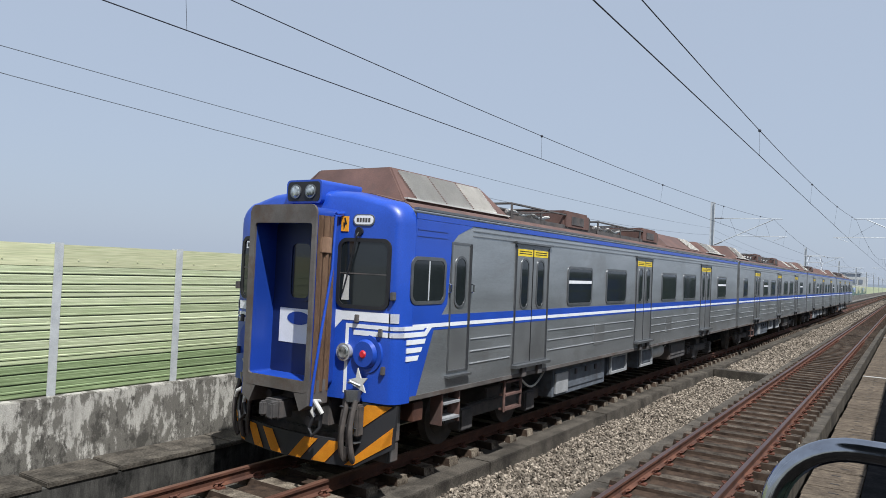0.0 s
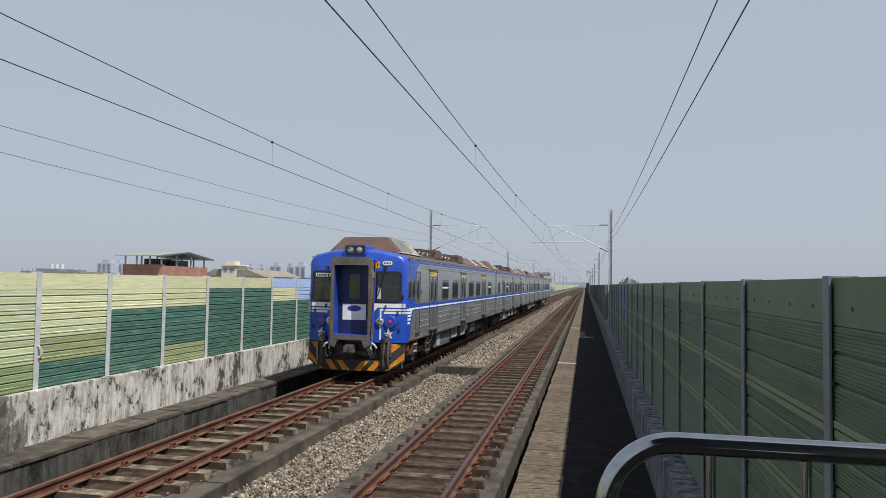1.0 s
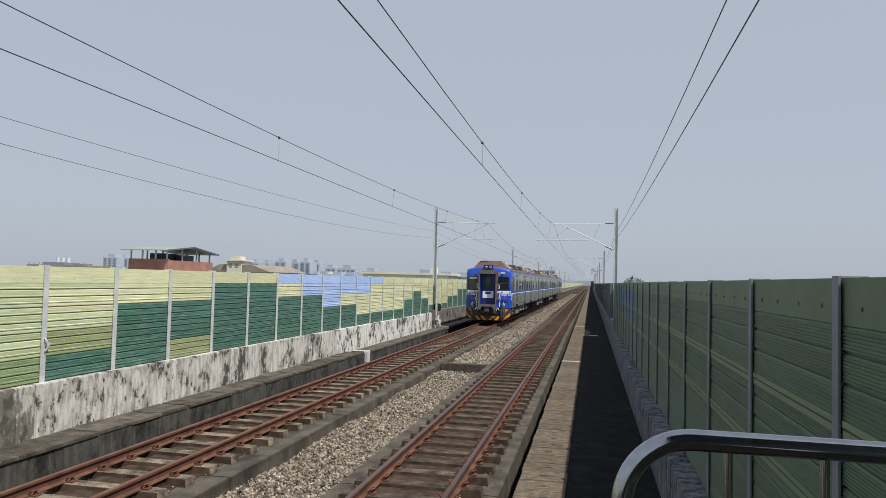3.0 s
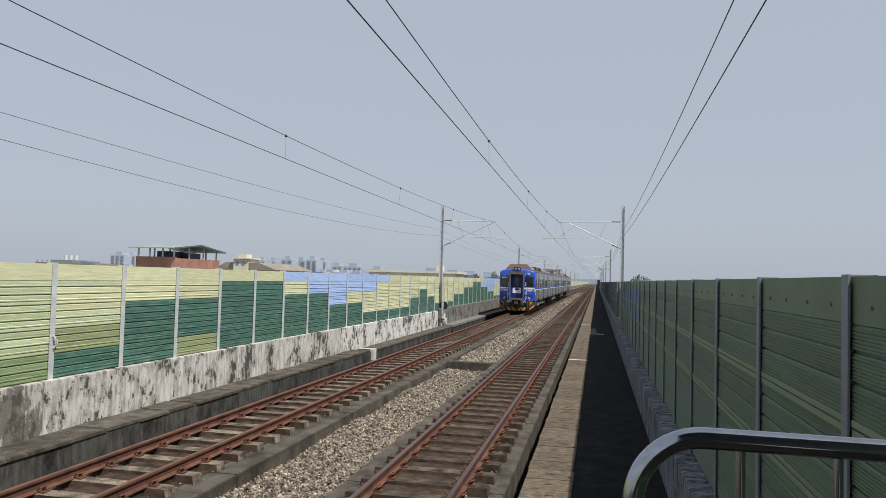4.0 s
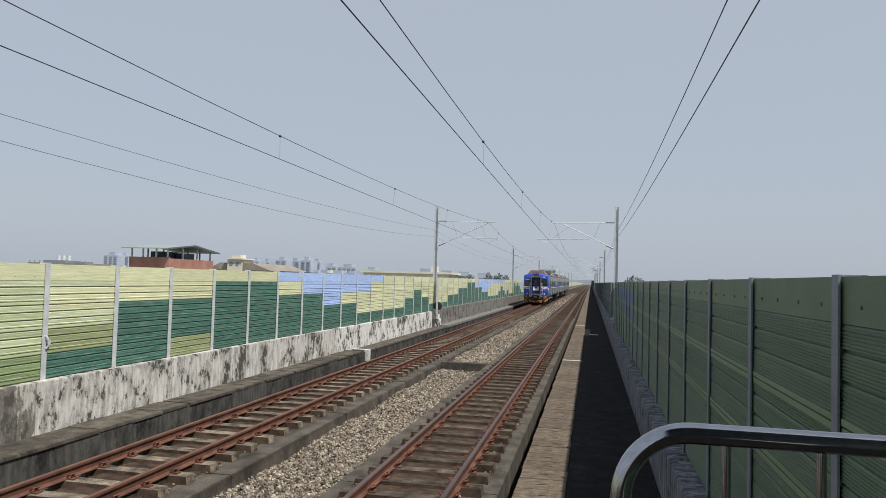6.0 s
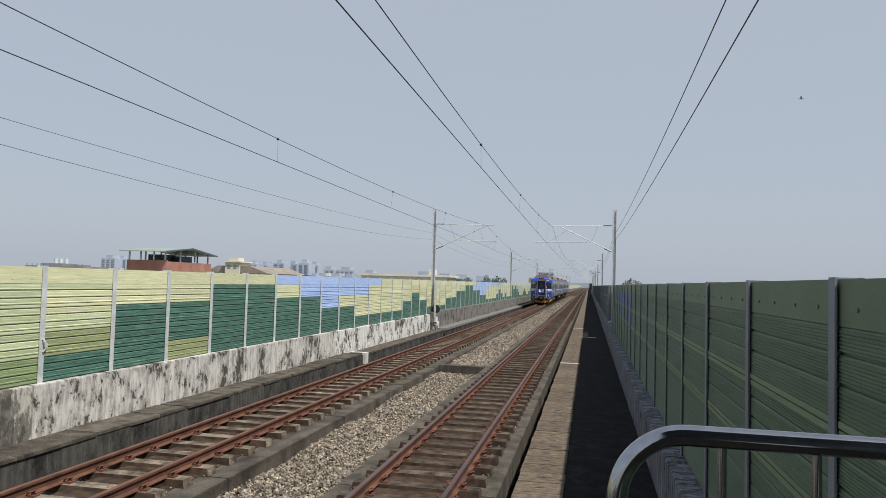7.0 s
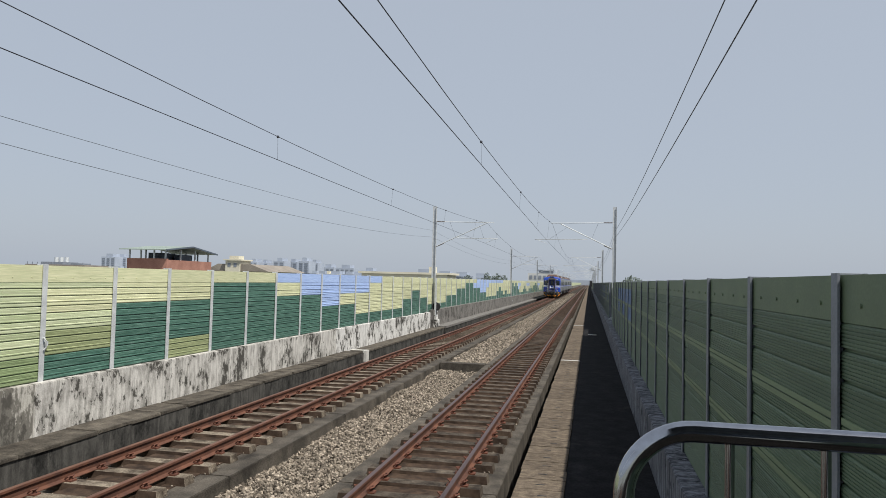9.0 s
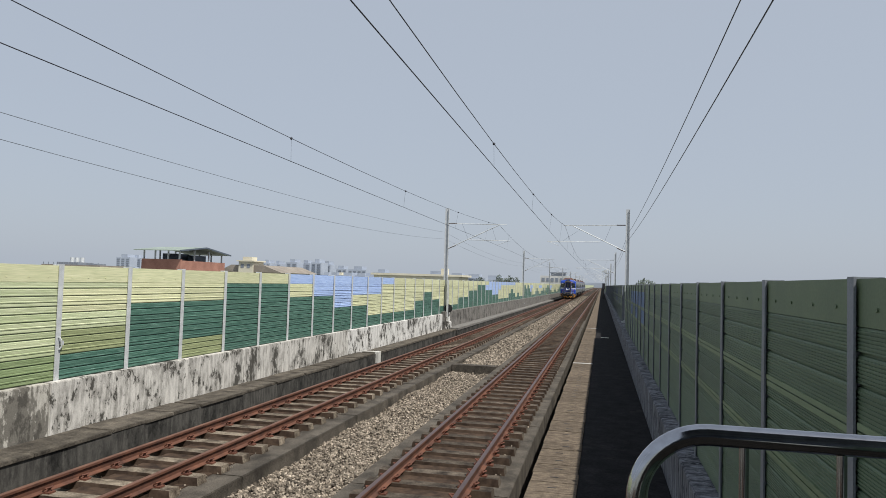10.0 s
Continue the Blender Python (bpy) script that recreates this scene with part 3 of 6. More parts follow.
def rail(parent, x, label, head="railtop"):
    prof = [(-0.0635, -0.153), (0.0635, -0.153), (0.0635, -0.143), (0.009, -0.122), (0.009, -0.047), (0.0325, -0.036),
            (0.0325, -0.006), (-0.0325, -0.006), (-0.0325, -0.036), (-0.009, -0.047), (-0.009, -0.122), (-0.0635, -0.143)]
    bm = bmesh.new()
    prism(bm, [(x + a, b) for a, b in prof], along_y, -12, FAR)
    r = part("rail", bm, M["rust"], parent, label)
    bm = bmesh.new()
    prism(bm, [(x - 0.0325, -0.006), (x + 0.0325, -0.006), (x + 0.026, 0), (x - 0.026, 0)], along_y, -12, FAR)
    part("rail_head", bm, M[head], r, "worn running surface")


rail(slab_l, LEFT - HALF, "rusty red-brown steel rail")
rail(slab_l, LEFT + HALF, "rusty red-brown steel rail")
rail(slab_r, RIGHT - HALF, "rusty steel rail with a greyer running surface", "railgrey")
rail(slab_r, RIGHT + HALF, "rusty steel rail with a greyer running surface", "railgrey")


# ---- noise barriers ----
def barrier(name, x, sign, y_first, bays, z0, z1, label, cap, colours, post_mat, near, skip=()):
    """sign: the way from the barrier towards the line. Bays are 2 m long; each has a smooth cap and four panels of three profiled slats."""
    # long sides take the darker brown: rust plus shade in the colour
    root = thing(name, boxes((x - sign * 0.10, x - sign * 0.07, y_first, y_first + 0.05, z0 - 0.02, z0 + 0.2)), post_mat, label, "noise barrier", "structure")
    pb = bmesh.new()
    w = 0.062 if sign > 0 else 0.048
    prism(pb, [(-w, 0.03), (w, 0.03), (w, 0.018), (0.006, 0.018), (0.006, -0.10), (w, -0.10), (w, -0.112), (-w, -0.112), (-w, -0.10), (-0.006, -0.10), (-0.006, 0.018), (-w, 0.018)],
          lambda a, b, d: (sign * b, a, d), z0 - 0.04, z1 + (0.025 if sign > 0 else 0.010))
    post_me = mesh("post", pb, post_mat)
    cap_h = 0.31 if sign > 0 else 0.24
    unit = (z1 - z0 - cap_h) / 4
    heights = [unit * q for q in (0.28, 0.31, 0.41)]
    drops = [unit * (i // 3) + sum(heights[:i % 3 + 1]) for i in range(12)]

    def slat_mesh(mat, row):
        sh = heights[row % 3]
        bm = bmesh.new()
        # a flat face over a narrow shaded groove; the widest slat has a raised middle
        prof = [(-0.045, 0.0), (-0.022, 0.0), (-0.022, 0.018), (0.004, 0.021), (0.006, 0.031), (0.003, sh * 0.34), (0.000, sh * 0.36), (0.001, sh * 0.40), (0.002, sh * 0.70), (-0.001, sh * 0.72), (0.000, sh * 0.76), (0.0, sh - 0.012), (-0.010, sh), (-0.045, sh)]
        if row % 3 == 2 and sign > 0:
            prof = [(-0.045, 0.0), (-0.022, 0.0), (-0.022, 0.018), (0.004, 0.021), (0.006, 0.031), (0.001, sh * 0.40), (-0.004, sh * 0.43), (0.009, sh * 0.47), (0.010, sh * 0.56), (-0.002, sh * 0.62), (0.000, sh * 0.68), (0.0, sh - 0.012), (-0.010, sh), (-0.045, sh)]
        if sign < 0:
            # fine ribs on a flatter face, with a narrow shaded step between slats
            prof = [(-0.045, 0.0), (-0.014, 0.0), (-0.014, 0.016)]
            n = 6 + row % 3
            for q in range(n):
                u = 0.018 + (sh - 0.03) * q / n
                d = (sh - 0.03) / n
                prof += [(0.006, u), (0.006, u + d * 0.55), (0.0005, u + d * 0.68), (0.0005, u + d * 0.95)]
            prof += [(-0.004, sh - 0.004), (-0.014, sh), (-0.045, sh)]
        prism(bm, prof, lambda a, b, d: (sign * a, d, b), 0.01, 1.99)
        return mesh("slat", bm, mat)

    def cap_mesh(mat):
        bm = bmesh.new()
        box(bm, *sorted((-0.045 * sign, 0.004 * sign)), 0.01, 1.99, 0, cap_h)
        for y in (0.3, 0.75, 1.25, 1.7):
            disc(bm, (sign * 0.004, y, 0.09), 0.012, (sign, 0, 0), 0.008, 6)
        return mesh("cap_panel", bm, mat)

    slats, caps = {}, {}
    far = {}
    for k in bays:
        y = y_first + 2 * k
        if k in skip:
            continue
        piece("post", post_me, root, (x, y, 0))
        c = colours(k)
        ck = cap(k)
        if ck not in caps:
            caps[ck] = cap_mesh(M[ck])
        piece("cap_panel", caps[ck], root, (x, y, z1 - cap_h))
        for i, m in enumerate(c):
            if k in near:
                if (m, i % 3) not in slats:
                    slats[m, i % 3] = slat_mesh(M[m], i)
                piece("slat", slats[m, i % 3], root, (x, y, z1 - cap_h - drops[i]))
            else:
                far.setdefault(m, []).append((y, z1 - cap_h - drops[i], heights[i % 3]))
    if sign < 0:
        for zt in (cap_h + unit + 0.012, cap_h + 2 * unit + 0.012):
            stripe = mesh("pale_strip", boxes((*sorted((0.004 * sign, 0.013 * sign)), 0.06, 1.94, z1 - zt - 0.040, z1 - zt), (*sorted((0.004 * sign, 0.016 * sign)), 0.06, 1.94, z1 - zt + 0.012, z1 - zt + 0.046)), M["rpale"])
            for k in bays:
                if k not in skip and k < 40:
                    piece("pale_strip", stripe, root, (x, y_first + 2 * k, 0))
    y_end = y_first + 2 * (max(bays) + 1)
    part("far_panels", boxes((*sorted((x - sign * 0.04, x + sign * 0.004)), y_end, FAR, z0, z1)), M["lime" if sign > 0 else "rgreen"], root)
    for m, spots in far.items():
        bm = bmesh.new()
        for y, z, h in spots:
            prism(bm, [(-0.045, z), (-0.02, z), (-0.02, z + 0.018), (0.005, z + 0.021), (0.0, z + h), (-0.045, z + h)], lambda a, b, d: (x + sign * a, d, b), y + 0.01, y + 1.99)
        tagged(part("far_slats", bm, M[m], root), kind="stuff")
    return root


# the painted landscape, bay by bay: the colours of the four panels from the top down
PAINT = ("LSGT YTTT YTTO TTTT TTTT YTTT BTTT BBTT BYTT BYYT YYYT YYYT YYYT YYTT YTTT YYTT YYYT YYYT YYYT YYTT YYTT YTTT YTTT TTTT TTTT BTTT BTTT BBTT BBTT BYYT "
         "YYYT YYYT YYYT YYTT YTTT YYTT YYYT YYTT YYYT YYYT YYYT TTTT YTTT TTTT YTTT BBTT BYYT YYYT YYYT YYTT YTTT YYTT BYYT BYYT BYTT YYTT YTTT YYTT").split()
TONE = dict(L="lime", S="sage", G="meadow", O="olive", T="dark", Y="yellow", B="blue")


def left_colours(k):
    if k < 0:
        return ["lime", "lime", "lime", "lime", "sage", "lime", "sage", "lime", "sage", "meadow", "meadow", "meadow"]
    if k == 0:
        return ["lime", "yellow", "yellow", "yellow", "lime", "lime", "olive", "olive", "olive", "dark", "dark", "dark"]
    return [TONE[c] for c in PAINT[k % len(PAINT)] for _ in range(3)]


def right_colours(k):
    row = ["rgreen"] * 12
    if 9 <= k <= 13:
        row = ["rblue"] * (6 if k % 2 else 3) + ["rgreen"] * (6 if k % 2 else 9)
    if k >= 17:
        row = ["rblue"] * 3 + ["rgreen", "rblue", "rblue"] + ["rgreen"] * 6 if k % 9 in (0, 1, 2, 5) else ["rpale"] * 3 + ["rgreen", "rpale", "rpale"] + ["rgreen"] * 6
    return row


barrier("noise_barrier_left", FENCE_L, 1, POST_L, range(-6, 110), 0.60, 2.755, "louvred noise barrier painted as a landscape in cream, green and sky blue",
        lambda k: "blue" if 5 <= k <= 10 or 26 <= k < 36 else "yellow", left_colours, M["galv"], range(-4, 24))
barrier("noise_barrier_right", FENCE_R, -1, POST_R, range(-3, 110), 0.46, 2.745, "moss-green ribbed noise barrier standing in its own shade",
        lambda k: "rcap", right_colours, M["rpost"], range(-3, 26), skip=(18, 19, 20))
thing("barrier_bay", boxes((1.62, 1.665, 39.85, 46.15, 0.0, 2.745), (1.30, 1.62, 39.85, 39.9, 0.46, 2.745), (1.30, 1.62, 46.1, 46.15, 0.46, 2.745)), M["rgreen"], "moss-green barrier set back behind the mast", "noise barrier", "structure")

# ---- overhead line ----
MAST_Y = [-2.0, 45.0, 92.0, 139.0, 186.0, 233.0, 280.0, 327.0, 374.0]


def mast(x, base_z, arm_to, tube_to, reg, label, sign):
    """A steel mast with a hinged cantilever that reaches over the track; sign: the way from the mast to the line.
    arm_to: where the bracket ends, tube_to: the top tube, reg: the ends of the registration arm."""
    root = tagged(new("catenary_mast"), label, "catenary mast", "masts along the line")
    bm = bmesh.new()
    prism(bm, [(-0.115, -0.10), (-0.098, -0.10), (-0.098, -0.012), (0.098, -0.012), (0.098, -0.10), (0.115, -0.10), (0.115, 0.10), (0.098, 0.10), (0.098, 0.012), (-0.098, 0.012), (-0.098, 0.10), (-0.115, 0.10)],
          lambda a, b, d: (a, b, d), base_z, 7.42)
    part("pole", bm, M["mast"], root, "grey galvanised built-up pole")
    part("base_plate", boxes((-0.28, 0.28, -0.25, 0.25, base_z - 0.02, base_z + 0.06), (-0.2, 0.2, -0.18, 0.18, base_z + 0.06, base_z + 0.12)), M["mast"], root)
    reach = arm_to - x
    s = sign
    bm = bmesh.new()
    tube(bm, [(s * 0.1, -0.06, 6.43), (tube_to - x, -0.06, 6.38)], 0.022)
    part("top_tube", bm, M["galv"], root, "thin horizontal tube")
    bm = bmesh.new()
    tube(bm, [(s * 0.1, -0.06, 4.80), (reach, -0.06, 6.34)], 0.026)
    part("bracket_tube", bm, M["galv"], root, "slanting bracket tube")
    bm = bmesh.new()
    tube(bm, [(reg[0] - x, -0.06, 5.38), (reg[1] - x, -0.06, 5.35)], 0.020)
    tube(bm, [(reg[1] - x - s * 0.1, -0.06, 5.35), (reg[1] - x - s * 0.75, -0.06, 5.10)], 0.012)
    part("registration_arm", bm, M["galv"], root)
    bm = bmesh.new()
    tube(bm, [(reach * 0.42, -0.06, 5.40), (reach * 0.30, -0.06, 6.40)], 0.006, 5)
    part("stay_wire", bm, M["wire"], root)
    bm = bmesh.new()
    tube(bm, [(reach * 0.88, -0.06, 6.12), (reg[1] - x - s * 0.9, -0.06, 5.36)], 0.005, 5)
    part("stay_wire", bm, M["wire"], root)
    for z, d in ((6.43, 0.0), (4.78, 0.21)):
        bm = bmesh.new()
        p0, dr = Vector((s * 0.14, -0.06, z + d * 0.1)), Vector((s, 0, d * 2)).normalized()
        prof = [0.026] + [0.026, 0.042, 0.030] * 6 + [0.026]
        rings = []
        for i, q in enumerate(prof):
            c = p0 + dr * 0.028 * i
            u = Vector((0, 1, 0))
            w = dr.cross(u)
            rings.append([bm.verts.new(c + q * (math.cos(k * 0.6283) * u + math.sin(k * 0.6283) * w)) for k in range(10)])
        for ra, rb in zip(rings, rings[1:]):
            for k in range(10):
                bm.faces.new((ra[k], ra[(k + 1) % 10], rb[(k + 1) % 10], rb[k]))
        part("insulator", bm, M["porcelain"], root, "ribbed brown insulator", smooth=True)
    root.location = (x, 0, 0)
    return root


mast_l = mast(-9.90, 0.60, -6.50, -6.0, (-8.44, -5.75), "grey steel mast with a cantilever arm, standing on the white parapet", 1)
mast_r = mast(1.50, 0.46, -1.80, -2.42, (-0.14, -3.40), "grey steel mast with a cantilever arm, standing by the green barrier", -1)
# further on the masts stand lower in the parapets
SINK = 0.5
for y in MAST_Y[2:]:
    copy_thing(mast_l, pose(-9.95, y, -SINK))
    copy_thing(mast_r, pose(1.62, y, -SINK))
copy_thing(mast_l, pose(-9.90, MAST_Y[0], 0))
copy_thing(mast_r, pose(1.50, MAST_Y[0] - 14, 0))
mast_l.location.y = mast_r.location.y = MAST_Y[1]


def across(a, b, y):
    """Where a wire that zigzags from mast to mast lies at y: x from a to b between the first two supports and back again."""
    u = (y + 16) / 61 if y < 45 else 1 - ((y - 45) / 47) % 2 if ((y - 45) / 47) % 2 <= 1 else ((y - 45) / 47) % 2 - 1
    return a + (b - a) * u


def height(y, low, mid):
    """Wire height at y: it hangs from low at the supports down to mid between them, and drops with the masts."""
    a, b = [(p, q) for p, q in zip(SUPPORTS, SUPPORTS[1:]) if p <= y <= q][0]
    u = (y - a) / (b - a)
    return low + (mid - low) * (1 - (2 * u - 1) ** 2) - SINK * min(1, max(0, (y - 45) / 47))


SUPPORTS = [-16.0] + MAST_Y[1:]


def span(name, x, low, mid, r, mat, label):
    """A wire over all the supports."""
    pts = []
    for a, b in zip(SUPPORTS, SUPPORTS[1:]):
        n = 16 if b < 150 else 6
        pts += [(across(*x, y), y, height(y, low, mid)) for y in (a + (b - a) * k / n for k in range(n))]
    pts.append((across(*x, SUPPORTS[-1]), SUPPORTS[-1], height(SUPPORTS[-1], low, mid)))
    bm = bmesh.new()
    tube(bm, pts, r, 6)
    return thing(name, bm, mat, label, "overhead wire", group="overhead wires")


for xc, xm, z, d0 in (((-6.16, -6.69), (-6.38, -6.48), 5.09, 4.76), ((-2.02, -2.47), (-2.20, -2.32), 5.09, 5.64)):
    span("contact_wire", xc, z + 0.02, z, 0.0072, M["wire"], "taut dark contact wire above the track")
    span("messenger_wire", xm, 6.37, 5.575, 0.0070, M["wire"], "dark sagging messenger wire above the contact wire")
    # droppers between the two, each with its clamp
    for y in [d0 + 8.96 * q for q in range(5)] + [50, 59, 68, 77, 86, 97, 106, 115, 124, 133]:
        top = Vector((across(*xm, y), y, height(y, 6.37, 5.575)))
        bm = bmesh.new()
        tube(bm, [(across(*xc, y), y, height(y, z + 0.02, z)), top], 0.0028, 5)
        d = thing("dropper", bm, M["wire"], "thin dropper wire with a dark clamp", "dropper", group="droppers")
        bm = bmesh.new()
        bmesh.ops.create_uvsphere(bm, u_segments=8, v_segments=6, radius=0.03)
        for v in bm.verts:
            v.co += top
        part("clamp", bm, M["wire"], d, "dark round clamp")


def line(name, ends, r, mat, label, sag=0.0, n=14):
    bm = bmesh.new()
    a, b = Vector(ends[0]), Vector(ends[1])
    tube(bm, [a.lerp(b, i / n) - Vector((0, 0, sag * (1 - (2 * i / n - 1) ** 2))) for i in range(n + 1)], r, 5)
    return thing(name, bm, mat, label, "overhead wire", group="overhead wires")


for x, a, spans, r, mm, name, label in ((-10.03, -2, ((5.49, 5.85, 0.346), (5.28, 5.42, 0.60)), 0.006, "thinwire", "feeder_wire", "thin pale feeder wire over the barrier"),
                                        (1.47, -4, ((6.37, 5.84, 0.388), (5.54, 5.45, 0.306)), 0.008, "wire", "earth_wire", "dark earth wire above the green barrier")):
    for za, zb, sag in spans:
        line(name, ((x, a, za), (x, 45, zb)), r, M[mm], label, sag)
        for i, (p, q) in enumerate(zip(MAST_Y[1:5], MAST_Y[2:6])):
            line(name, ((x, p, zb - (SINK if i else 0)), (x, q, zb - SINK)), r, M[mm], label, 0.4)

# pale end post beside the left mast, and a latch on one post of the painted barrier
bm = bmesh.new()
box(bm, -9.74, -9.62, 44.70, 44.82, 0.30, 2.75)
box(bm, -9.78, -9.58, 44.66, 44.86, 0.30, 0.36)
thing("end_post", bm, M["galv"], "pale steel end post of the painted barrier beside the mast", "post", bevel=0.008)
bm = bmesh.new()
tube(bm, [(-9.90, 11.46, 1.42), (-9.86, 11.47, 1.36), (-9.87, 11.50, 1.24), (-9.90, 11.48, 1.18)], 0.016, 7)
box(bm, -9.92, -9.88, 11.50, 11.56, 1.26, 1.34)
thing("gate_latch", bm, M["galv"], "small galvanised latch on a barrier post", "latch", smooth=True)

# switch gear on a bracket high on a far mast
sw = tagged(new("line_switch"), "grey line switch on a bracket of a far mast", "line switch")
part("box", boxes((0.35, 0.95, 138.8, 139.2, 5.1, 5.7), (0.0, 0.35, 138.9, 139.1, 5.3, 5.5)), M["mast"], sw, bevel=0.04)
part("bracket", boxes((0.6, 1.62, 138.95, 139.05, 4.95, 5.08), (0.1, 0.2, 138.95, 139.05, 4.4, 5.3)), M["mast"], sw)

thing("mast_plinth", boxes((-9.79, -9.52, 44.45, 45.5, LEDGE - 0.12, 0.10), (-9.79, -9.60, 44.6, 45.35, 0.10, 0.40)), M["parapet"], "white-washed concrete plinth at the mast foot", "plinth", bevel=0.03)

# round signal disc at the left mast
bm = bmesh.new()
disc(bm, (-9.62, 44.8, 0.92), 0.27, (0, -1, 0), 0.03, 20)
disc(bm, (-9.62, 44.77, 0.92), 0.20, (0, -1, 0), 0.012, 20)
tube(bm, [(-9.62, 44.82, 0.3), (-9.62, 44.82, 1.2)], 0.03, 8)
thing("line_sign", bm, M["black"], "round black line sign on a short post by the mast", "sign")


# ---- the train ----
CAR, PITCH = 19.85, 20.3
W2 = 1.45


def outline(inset=0.0, floor=1.05, drop=0.0):
    """Half rounded body section, from floor up and over."""
    w = W2 - inset
    pts = [(w, floor), (w, 3.18)]
    for i in range(1, 7):
        a = radians(15 * i)
        pts.append((w - 0.30 + 0.30 * math.cos(a), 3.18 + 0.30 * math.sin(a)))
    pts += [(0.7, 3.58), (0.0, 3.63)]
    pts = [(x, min(z, z - drop * (z - 3.1) / 0.5) if z > 3.1 else z) for x, z in pts]
    return pts + [(-x, z) for x, z in reversed(pts[:-1])]


def loft(bm, sections):
    rings = [[bm.verts.new((x, y, z)) for x, z in pts] for y, pts in sections]
    n = len(rings[0])
    for a, b in zip(rings, rings[1:]):
        for i in range(n):
            bm.faces.new((a[i], a[(i + 1) % n], b[(i + 1) % n], b[i]))
    bm.faces.new(rings[0])
    bm.faces.new(rings[-1][::-1])


def side_window(car, s, y0, y1, z0, z1, kind, r=0.10):
    """A window in the side s: rubber and steel frame, dark pane, a bar across or down."""
    at = side_face(s)
    bm = bmesh.new()
    ring(bm, rounded(y0, y1, z0, z1, r), rounded(y0 + 0.045, y1 - 0.045, z0 + 0.045, z1 - 0.045, r - 0.03), at, W2 - 0.02, W2 + 0.014)
    w = part("window", bm, M["frame"], car, smooth=True)
    bm = bmesh.new()
    prism(bm, rounded(y0 + 0.04, y1 - 0.04, z0 + 0.04, z1 - 0.04, r - 0.03), at, W2 - 0.02, W2 + 0.0085)
    part("pane", bm, M["glass"], w, "dark tinted pane")
    if kind == "slide":
        m = (y0 + y1) / 2
        bm = bmesh.new()
        prism(bm, [(m - 0.012, z0 + 0.05), (m + 0.012, z0 + 0.05), (m + 0.012, z1 - 0.05), (m - 0.012, z1 - 0.05)], at, W2 - 0.02, W2 + 0.012)
        part("sash_bar", bm, M["galv"], w)
    if kind == "tilt":
        m = z0 + (z1 - z0) * 0.6
        bm = bmesh.new()
        prism(bm, [(y0 + 0.05, m - 0.028), (y1 - 0.05, m - 0.028), (y1 - 0.05, m + 0.028), (y0 + 0.05, m + 0.028)], at, W2 - 0.02, W2 + 0.012)
        part("sash_bar", bm, M["white"], w)


